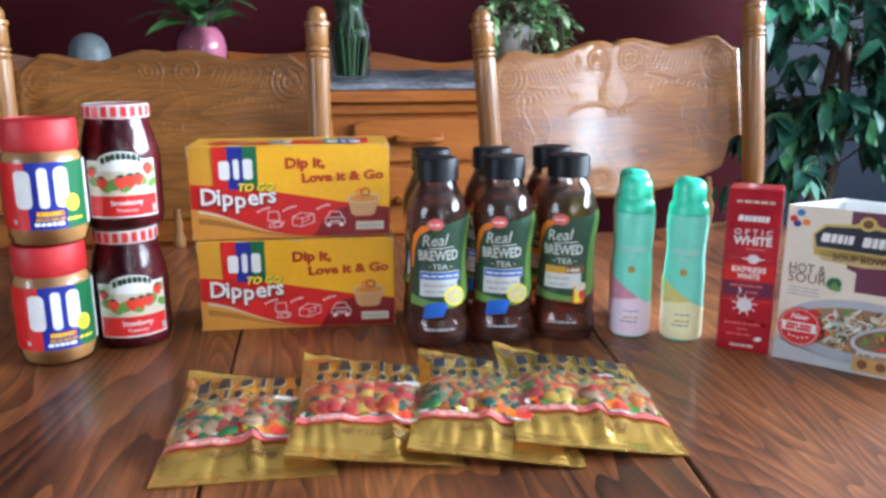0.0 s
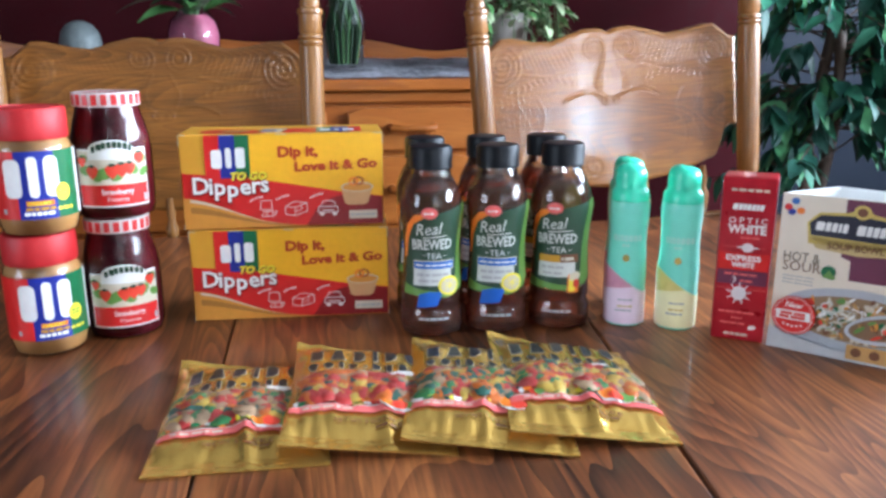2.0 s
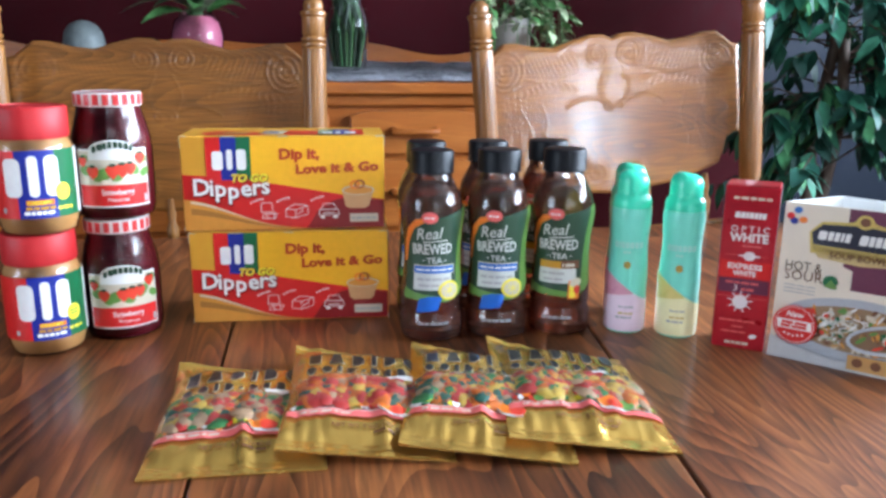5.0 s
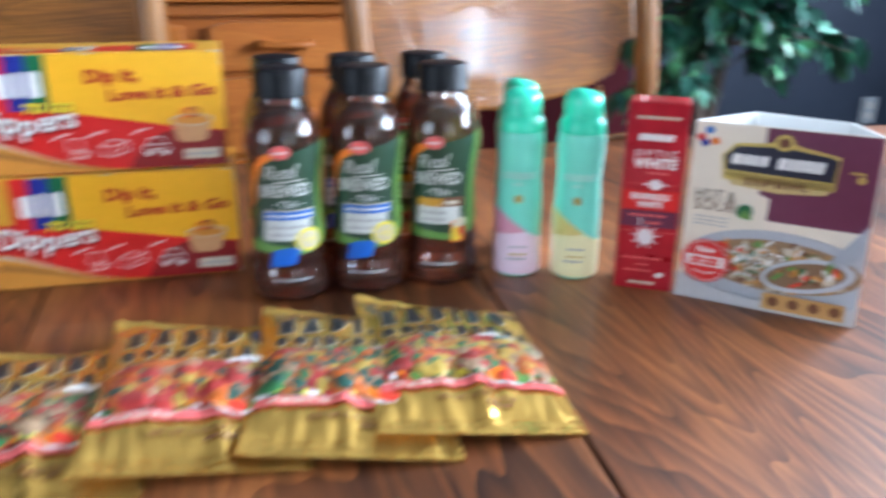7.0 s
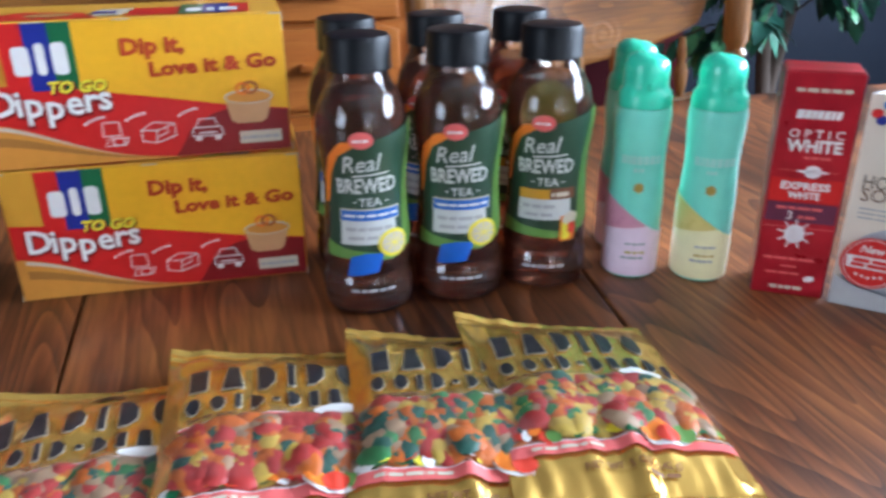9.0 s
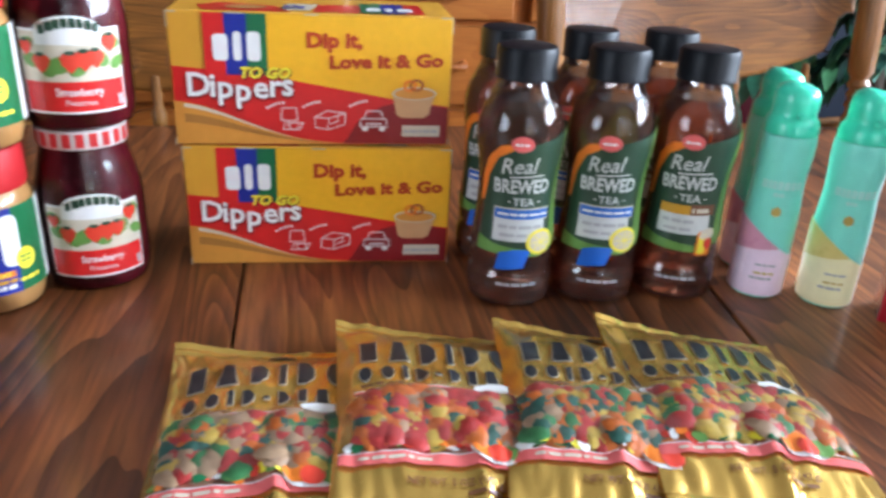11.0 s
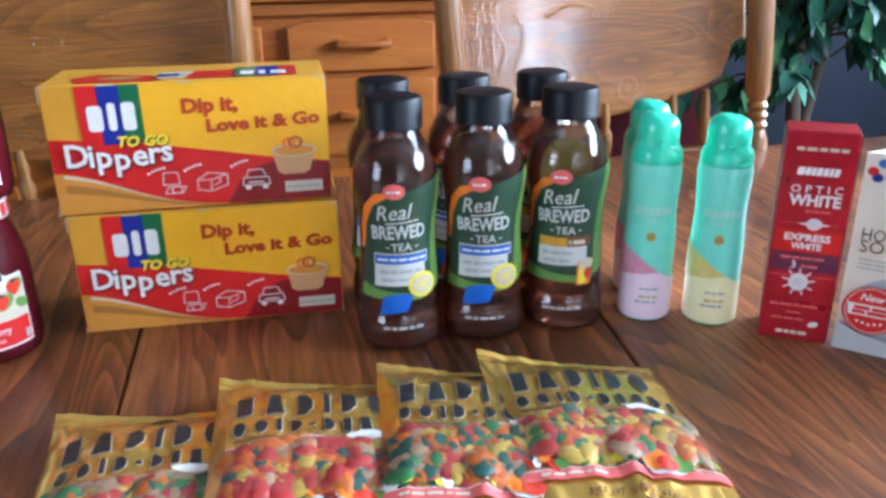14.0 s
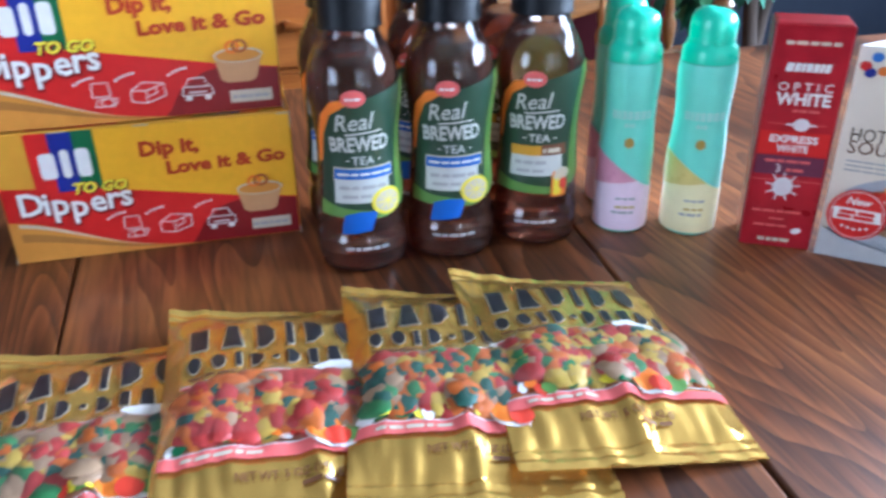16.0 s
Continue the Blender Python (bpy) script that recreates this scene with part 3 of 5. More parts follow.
CLOTH = mat("runner_cloth", (0.42, 0.42, 0.46), 0.9, 0, 0.8, 70, 0.8)
bm = bmesh.new()
nx, ny = 60, 12
vs = [[bm.verts.new((DU0 + .15 + (DU1 - DU0 - .3) * i / nx, D0 - .005 + .56 * j / ny, DT + .004 + .040 * (j / ny) ** .6 + .004 * noise.noise((i * .5, j * .6, 3)) + .002 * math.sin(i * .9))) for j in range(ny + 1)] for i in range(nx + 1)]
for i in range(nx):
    for j in range(ny):
        bm.faces.new((vs[i][j], vs[i + 1][j], vs[i + 1][j + 1], vs[i][j + 1]))
bmesh.ops.solidify(bm, geom=bm.faces[:], thickness=.003)
tagged(part("table_runner", bm, CLOTH, None, "", ROOM, True), "blue-grey patterned cloth runner lying on the dresser", "runner")

# ---- plants and vases on the dresser ----
LEAF_DARK = mat("dark_leaf", (0.028, 0.085, 0.03), 0.35, 0, 0.45, 40, 0.2)
LEAF_LIGHT = mat("light_leaf", (0.07, 0.19, 0.055), 0.38, 0, 0.4, 40, 0.2)
LEAF_PALE = mat("variegated_leaf", (0.30, 0.37, 0.21), 0.4, 0, 0.6, 70, 0.2)
FICUS = [mat("ficus_leaf_teal", (0.028, 0.135, 0.078), 0.4, 0, 0.6, 25, 0.2, 0.0, 0.35), mat("ficus_leaf_dark", (0.011, 0.052, 0.036), 0.45, 0, 0.5, 25, 0.2, 0.0, 0.3), mat("ficus_leaf_light", (0.08, 0.26, 0.11), 0.38, 0, 0.5, 25, 0.2, 0.0, 0.4)]
STEM = mat("green_stem", (0.045, 0.11, 0.03), 0.5, 0, 0.3, 60)
DARK_STEM = mat("dark_wet_stem", (0.012, 0.03, 0.012), 0.4, 0, 0.3, 60)
BARK = mat("ficus_bark", (0.075, 0.05, 0.036), 0.8, 0, 0.4, 45, 0.9, stretch=(1, 1, .25))
PINK_SAND = mat("pink_sand", (0.42, 0.11, 0.18), 0.55, 0, 0.25, 300, 0.3)
GREY_STONE = mat("grey_globe", (0.12, 0.14, 0.138), 0.5, 0, 0.25, 60, 0.2)
POT = mat("cream_pot", (0.30, 0.27, 0.24), 0.5, 0, 0.1, 50)
GLASS = clear("vase_glass", (0.97, 0.99, 0.98), 0.03)


def leaf(bm, base, way, length, width, droop=0.25, slot=0, roll=0.0):
    """A pointed leaf folded along its middle vein, four to six faces a side."""
    way = Vector(way).normalized()
    side = way.cross(Vector((0, 0, 1)))
    side = side.normalized() if side.length > 0.05 else Vector((1, 0, 0))
    up = side.cross(way)
    side, up = side * math.cos(roll) + up * math.sin(roll), up * math.cos(roll) - side * math.sin(roll)
    rows = []
    for t, w in ((0, .04), (.15, .55), (.38, 1.0), (.62, .85), (.84, .42), (1, .03)):
        c = Vector(base) + way * length * t - Vector((0, 0, 1)) * droop * length * t * t
        rows.append((bm.verts.new(c + side * width * w + up * width * .22 * w), bm.verts.new(c), bm.verts.new(c - side * width * w + up * width * .22 * w)))
    for a, b in zip(rows, rows[1:]):
        for k in (0, 1):
            f = bm.faces.new((a[k], a[k + 1], b[k + 1], b[k]))
            f.material_index, f.smooth = slot, True


rng = random.Random(5)
# tall glass vase with cut stems
vase = thing("glass_vase", ROOM @ pose(-.020, 1.40, DT + .0260) @ Matrix.Diagonal((1.2, 1.2, 1.08, 1)), "squat clear glass vase packed with long green stems and leaves", "vase")
prof = [(.038, 0), (.045, .004), (.047, .04), (.052, .085), (.054, .112), (.050, .135), (.039, .158), (.035, .175), (.041, .205), (.05, .23)]
part("vase_glass", lathe(prof, 40, False), clear("thin_vase_glass", (.93, .97, .95), .03, 1.22), vase, "", None, True)
for k in range(110):
    a, r = rng.uniform(0, 6.28), rng.uniform(.004, .043)
    b = a + rng.uniform(-1.6, 1.6)
    part("stem", tube([(r * math.cos(a) * .7, r * math.sin(a) * .7, .008), (r * math.cos(a), r * math.sin(a), .09), (.026 * math.cos(b), .026 * math.sin(b), .17), (.05 * math.cos(b), .05 * math.sin(b), .25), (.09 * math.cos(b), .09 * math.sin(b), .36)], [.0024, .0026, .0022, .002, .0016], 6), (STEM, DARK_STEM, LEAF_DARK, DARK_STEM, DARK_STEM)[k % 5], vase)
bm = bmesh.new()
for k in range(70):
    a, z = rng.uniform(0, 6.28), rng.uniform(.14, .40)
    r = .02 if z < .23 else .05
    leaf(bm, (r * .6 * math.cos(a), r * .6 * math.sin(a), z), (math.cos(a), math.sin(a), rng.uniform(-.1, 1.6)), rng.uniform(.03, .05) if z < .25 else rng.uniform(.05, .09), rng.uniform(.006, .011), .2, k % 2)
part("leaves", bm, [LEAF_DARK, LEAF_LIGHT], vase)

# round glass vase with pink sand
pink = thing("pink_vase", ROOM @ pose(-.415, 1.42, DT + .026) @ Matrix.Scale(1.45, 4), "round glass vase half filled with pink sand, holding leafy stems", "vase")
prof = [(.02, 0), (.032, .006), (.045, .035), (.047, .06), (.041, .085), (.029, .099), (.028, .106)]
part("vase_glass", lathe(prof, 32, False), GLASS, pink, "", None, True)
part("pink_sand", lathe([(.018, .003), (.030, .008), (.043, .035), (.045, .06), (.039, .083), (.027, .095)], 28), PINK_SAND, pink, "", None, True)
bm = bmesh.new()
for k in range(80):
    a, e = rng.uniform(0, 6.28), rng.uniform(.2, 1.6)
    h = rng.uniform(.098, .19)
    leaf(bm, (.02 * math.cos(a), .02 * math.sin(a), h), (math.cos(a), math.sin(a), e), rng.uniform(.06, .12), rng.uniform(.012, .022), .45, k % 2, rng.uniform(-.5, .5))
part("leaves", bm, [LEAF_DARK, LEAF_LIGHT], pink)
for k in range(9):
    a = k * .7
    part("stem", tube([(.008 * math.cos(a), .008 * math.sin(a), .09), (.016 * math.cos(a), .016 * math.sin(a), .15), (.03 * math.cos(a), .03 * math.sin(a), .2)], .002, 6), STEM, pink)

globe = thing("grey_globe", ROOM @ pose(-.70, 1.40, DT + .026) @ Matrix.Scale(.93, 4), "rounded grey stone ornament on the dresser", "ornament")
part("globe", lathe([(.02, 0), (.04, .012), (.053, .04), (.056, .07), (.05, .1), (.036, .12), (.016, .13), (.002, .132)], 32), GREY_STONE, globe, "", None, True)

potted = thing("potted_vine", ROOM @ pose(.44, 1.42, DT + .026), "trailing variegated vine in a cream pot", "plant")
part("pot", lathe([(.05, 0), (.056, .01), (.068, .12), (.072, .125), (.072, .145), (.064, .145), (.06, .12)], 32), POT, potted, "", None, True)
bm = bmesh.new()
vines = bmesh.new()
for k in range(30):
    a = rng.uniform(-2.6, .9)
    reach, drop = rng.uniform(.06, .16), rng.uniform(.02, .15)
    pts = [Vector((.03 * math.cos(a), .03 * math.sin(a), .14)), Vector((reach * .5 * math.cos(a), reach * .5 * math.sin(a), .2 + rng.uniform(0, .07))), Vector((reach * math.cos(a), reach * math.sin(a), .18)), Vector((reach * 1.1 * math.cos(a), reach * 1.1 * math.sin(a), .15 - drop))]
    tube(pts, .0015, 5, vines)
    for q in range(10):
        s = rng.uniform(.2, 2.99)
        i = int(s)
        p = pts[i].lerp(pts[i + 1], s - i)
        b = a + rng.uniform(-1.5, 1.5)
        leaf(bm, p, (math.cos(b), math.sin(b), rng.uniform(-.5, .7)), rng.uniform(.028, .05), rng.uniform(.009, .015), .4, rng.choice((0, 0, 1)), rng.uniform(-.7, .7))
part("vines", vines, STEM, potted)
part("leaves", bm, [LEAF_PALE, LEAF_LIGHT], potted)

# ---- the ficus in the corner ----
ficus = thing("ficus_tree", ROOM @ pose(1.43, 1.37, 0), "leafy green artificial ficus tree standing in the corner", "tree")
part("planter", lathe([(.11, 0), (.12, .01), (.15, .26), (.16, .27), (.16, .29), (.14, .29), (.13, .25)], 32), mat("dark_planter", (.05, .04, .035), .5), ficus, "", None, True)
for dx, ph in ((-.015, 0), (.025, 2.1)):
    part("trunk", tube([(dx + .018 * math.sin(ph + z * 7), .018 * math.cos(ph + z * 7), z) for z in [.2 + .1 * i for i in range(15)]], [.024 - .0009 * i for i in range(15)], 10), BARK, ficus, "", None, True)
crown, twigs = bmesh.new(), bmesh.new()
for k in range(150):
    z0 = rng.uniform(.68, 1.75)
    a = rng.uniform(0, 6.28)
    reach = rng.uniform(.12, .46) * (1.0 if z0 < 1.3 else .8)
    p0 = Vector((0, 0, z0))
    p2 = Vector((reach * math.cos(a), reach * .8 * math.sin(a), z0 + rng.uniform(-.12, .14)))
    p1 = p0.lerp(p2, .5) + Vector((0, 0, .05))
    tube([p0, p1, p2], [.004, .003, .0015], 5, twigs)
    for q in range(12):
        t = rng.uniform(.45, 1.0)
        p = p0.lerp(p1, t * 2) if t < .5 else p1.lerp(p2, t * 2 - 1)
        b = a + rng.uniform(-1.7, 1.7)
        leaf(crown, p + Vector((0, 0, rng.uniform(-.01, .01))), (math.cos(b), math.sin(b), rng.uniform(-1.9, -.1)), rng.uniform(.055, .088), rng.uniform(.017, .026), .4, rng.choice((0, 0, 1, 1, 2)), rng.uniform(-.9, .9))
tagged(part("branch", twigs, BARK, ficus), kind="stuff")
tagged(part("crown", crown, FICUS, ficus), kind="stuff")

outlet = thing("wall_outlet", ROOM @ pose(2.64, NORTH, .47), "small pale wall socket plate on the blue wall", "outlet")
part("plate", box(-.035, -.008, -.055, .035, -.001, .055, bevel=.003), mat("grey_plate", (.16, .17, .18), .4), outlet)
for z in (-.022, .022):
    part("socket", box(-.014, -.0105, z - .013, .014, -.0081, z + .013, bevel=.002), POT, outlet)


# ---- printing inks and packaging ----
RED, DEEP_RED, BLUE, NAVY_INK = ink("red_ink", (.62, .016, .014)), ink("deep_red_ink", (.23, .008, .01)), ink("blue_ink", (.012, .025, .25)), ink("navy_ink", (.011, .012, .028))
GREEN, DARK_GREEN, LEAF_INK = ink("green_ink", (.008, .13, .045)), ink("dark_green_ink", (.020, .058, .032)), ink("fresh_green_ink", (.13, .28, .06))
YELLOW, MUSTARD, ORANGE = ink("yellow_ink", (.86, .44, .016)), ink("mustard_ink", (.58, .29, .02)), ink("orange_ink", (.8, .2, .02))
BRIGHT, WHITE_INK, CREAM, GREY_INK = ink("lemon_ink", (.85, .72, .05)), ink("white_ink", (.82, .81, .78)), ink("cream_ink", (.62, .55, .42)), ink("grey_ink", (.4, .4, .4))
TAN, BROWN, PINK, SKY = ink("tan_ink", (.5, .27, .09)), ink("brown_ink", (.16, .06, .025)), ink("coral_ink", (.72, .13, .12)), ink("sky_blue_ink", (.04, .17, .5))
MAROON_INK, STRAW = ink("maroon_ink", (.13, .026, .06)), ink("strawberry_ink", (.68, .05, .025))
PALE_INK, CHARCOAL = ink("pale_grey_ink", (.58, .60, .57)), ink("charcoal_ink", (.018, .018, .022))
BRICK = ink("brick_red_ink", (.46, .05, .012))
LIGHT_TAN = ink("light_tan_ink", (.66, .28, .045))


# ---- jars of peanut spread ----
SPREAD = mat("peanut_spread", (.44, .225, .075), .45, 0, .10, 30, .1, .5)
RED_LID = mat("red_plastic_lid", (.47, .012, .015), .55, 0, .07, 90, .1)
SKIN = clear("clear_plastic", (1, 1, 1), .06, 1.4)


def spread_jar(m):
    j = thing("peanut_butter_jar", m, "clear jar of peanut butter with a red screw lid", "jar", "stacked peanut butter jars")
    prof = [(.030, 0), (.037, .003), (.0405, .012), (.0415, .02), (.0415, .085), (.040, .0905), (.0375, .0945), (.036, .097)]
    part("contents", lathe(prof, 48), SPREAD, j, "smooth tan peanut butter", None, True)
    part("jar_wall", lathe([(r + .0012, z - .0004) for r, z in prof], 48, False), SKIN, j, "", None, True)
    bm = bmesh.new()
    rows = []
    n = 120
    for r, z, rib in ((.0385, .096, 1), (.0392, .0985, 1), (.0392, .1245, 1), (.0378, .1268, 0), (.034, .1272, 0), (.0335, .1258, 0), (.0, .1256, 0)):
        rows.append([bm.verts.new(((r + (.00035 if rib and i % 2 else 0)) * math.cos(6.28318 * i / n), (r + (.00035 if rib and i % 2 else 0)) * math.sin(6.28318 * i / n), z)) for i in range(n)] if r else [bm.verts.new((0, 0, z))])
    for a, b in zip(rows, rows[1:]):
        for i in range(n):
            k = (i + 1) % n
            bm.faces.new((a[i], a[k], b[k], b[i]) if len(b) > 1 else (a[i], a[k], b[0]))
    part("lid", bm, RED_LID, j, "ribbed red plastic lid", None, True)
    p = Print(round_front(.0428, 0), .006)
    lo, hi = .019, .086
    p.rect(-.075, lo, -.018, hi, RED)
    p.rect(-.018, lo, .022, hi, BLUE)
    p.rect(.022, lo, .052, hi, GREEN)
    p.rect(.052, lo, .09, hi, WHITE_INK)
    # the maker's mark as plain white blocks
    p.rect(-.031, .0405, -.0125, .0785, WHITE_INK, 2, 0, .006)
    p.rect(-.0058, .0405, .0045, .081, WHITE_INK, 2, 0, .0045)
    p.rect(.0105, .0405, .0255, .081, WHITE_INK, 2, 0, .006)
    p.rect(-.010, .0325, .018, .0375, ORANGE, 2)
    p.text("CREAMY", -.009, .0332, .0036, BRIGHT, 3, .024, bold=.00012)
    p.bars(-.011, .0278, .003, (.007, .005, .008, .006), .0012, MUSTARD, 2)
    p.bars(-.013, .0228, .0035, (.006, .004, .005, .004, .007), .001, WHITE_INK, 2)
    p.oval(.0285, .0445, .0088, .0088, BRIGHT, 3)
    p.bars(.0232, .0455, .002, (.0045, .0045), .001, LEAF_INK, 4)
    p.bars(.0235, .042, .002, (.003, .005), .001, LEAF_INK, 4)
    p.bars(.021, .0265, .003, (.005, .007, .004), .0012, BRIGHT, 2)
    p.rect(-.037, .0245, -.0325, .0295, GREY_INK, 2)
    p.done("label", j, "red, blue and green striped label")
    return j


# ---- jars of strawberry preserves ----
JAM = mat("strawberry_preserves", (.085, .004, .009), .35, 0, .35, 120, .1, 0.0, .25)
LID_RED, LID_WHITE = ink("lid_red_check", (.55, .03, .03), .3), ink("lid_white_check", (.66, .58, .55), .3)


def jam_jar(m):
    j = thing("preserves_jar", m, "glass jar of dark strawberry preserves with a red-checked lid", "jar", "stacked preserves jars")
    prof = [(.029, 0), (.035, .003), (.0375, .012), (.0378, .02), (.0378, .072), (.0365, .085), (.0325, .102), (.0295, .112), (.029, .117)]
    part("contents", lathe(prof, 48), JAM, j, "dark red fruit preserves", None, True)
    part("jar_glass", lathe([(r + .0014, z - .0004) for r, z in prof], 48, False), SKIN, j, "", None, True)
    part("lid", lathe([(.0318, .116), (.0325, .1175), (.0325, .1285), (.0312, .130), (.029, .1302), (.0285, .1294), (.001, .1294)], 64), LID_WHITE, j, "gingham metal lid", None, True)
    chk = bmesh.new()
    for i in range(22):                       # red checks round the rim and across the top
        a0, a1 = 6.28318 * i / 22, 6.28318 * (i + .62) / 22
        for r0, z0, r1, z1 in ((.0329, .1178, .0329, .1284), (.0305, .13045, .0292, .13045)):
            q = [(r0, a0, z0), (r0, (a0 + a1) / 2, z0), (r0, a1, z0), (r1, a1, z1), (r1, (a0 + a1) / 2, z1), (r1, a0, z1)]
            chk.faces.new([chk.verts.new((r * math.cos(a), r * math.sin(a), z)) for r, a, z in q])
    for i in range(-5, 6):
        h = math.sqrt(max(0, .0275 ** 2 - (i * .005) ** 2))
        if h > .004:
            for vert in (0, 1):
                e, g = .0012, .1297 + .0002 * vert
                c = [(i * .005 - e, -h), (i * .005 + e, -h), (i * .005 + e, h), (i * .005 - e, h)]
                chk.faces.new([chk.verts.new((x, y, g) if not vert else (y, x, g)) for x, y in c])
    part("lid_check", chk, LID_RED, j)
    wrap = round_front(.0394, 0)
    p = Print(lambda u, v, k: wrap(u, .015 + (v - .0155) * 1.1, k), .006)
    w = .036
    arch = [(w, .0695)] + [(x, .0695 + .0085 * max(0, 1 - (x / .022) ** 2) ** .6) for x in [.022 - .0022 * i for i in range(21)]] + [(-w, .0695)]
    p.poly([(-w, .0155), (w, .0155)] + arch, WHITE_INK, 1)
    p.poly([(-w + .0015, .0365), (w - .0015, .0365)] + [(x * .965, y - .0015) for x, y in arch], CREAM, 2)
    p.rect(-w + .0015, .017, w - .0015, .0365, RED, 2)
    for x, y, r in ((-.029, .06, .0055), (-.026, .05, .006), (-.008, .047, .007), (.004, .045, .006), (.018, .051, .0065), (.028, .061, .006), (.031, .047, .005), (-.016, .044, .005)):
        p.oval(x, y, r * 1.2, r * .8, LEAF_INK, 3, rng.uniform(-40, 40), 9)
    for x, y, r in ((-.019, .049, .0062), (-.0005, .0495, .0066), (.008, .0505, .0066), (.0155, .0515, .006), (.0265, .0605, .0058), (-.029, .0585, .005)):
        p.poly([(x - r, y + .3 * r), (x - .75 * r, y - .4 * r), (x, y - 1.15 * r), (x + .75 * r, y - .4 * r), (x + r, y + .3 * r), (x + .6 * r, y + .8 * r), (x, y + .65 * r), (x - .6 * r, y + .8 * r)], STRAW, 4)
        p.oval(x, y + .85 * r, .5 * r, .22 * r, DARK_GREEN, 5)
    p.poly([(-.022, .06), (.02, .06)] + [(x, .062 + .0135 * max(0, 1 - (x / .024) ** 2) ** .5) for x in [.022 - .0022 * i for i in range(21)]], WHITE_INK, 3)
    for k, wd in enumerate((.0036, .0046, .0036, .0034, .0036, .003, .0034, .003)):
        x = -.0175 + k * .0048
        y = .0635 + .0075 * max(0, 1 - (x / .024) ** 2)
        mark = Print(p.at, .006)
        mark.rect(x, y, x + wd, y + .0058, DARK_GREEN, 6, 0, .0008)
        mark.done("print_block", j)
    p.text("Strawberry", 0.003, .0275, .0052, WHITE_INK, 4, .030, bold=.0001, align="CENTER")
    p.text("Preserves", 0.003, .0212, .0037, WHITE_INK, 4, .019, align="CENTER")
    p.rect(w - .007, .019, w - .003, .026, GREY_INK, 3)
    p.done("label", j, "white and red label with strawberries")
    return j


def facing(x, y, z, eye=(.09, .25), extra=0.0):
    """Upright at (x, y, z), its front (-y) turned towards a point of the floor."""
    return pose(x, y, z, 0, 0, math.degrees(math.atan2(eye[0] - x, y - eye[1])) + extra)


def taller(m, k, wide=1.0):
    return m @ Matrix.Diagonal((wide, wide, k, 1))


spread_jar(taller(facing(-.406, .857, TOP, extra=-4), 1.042, .94))
spread_jar(taller(facing(-.400, .856, TOP + .1329, extra=-8), 1.042, .94))
jam_jar(taller(facing(-.348, .918, TOP, extra=-4), 1.062, 1.09))
jam_jar(taller(facing(-.346, .919, TOP + .1388, extra=-6), 1.062, 1.09))

# ---- snack boxes ----
CARD = mat("yellow_printed_card", (.70, .34, .03), .42, 0, .08, 40, .05, .2)
CARD_BACK = mat("grey_card_edge", (.5, .42, .3), .7, 0, .1, 60)


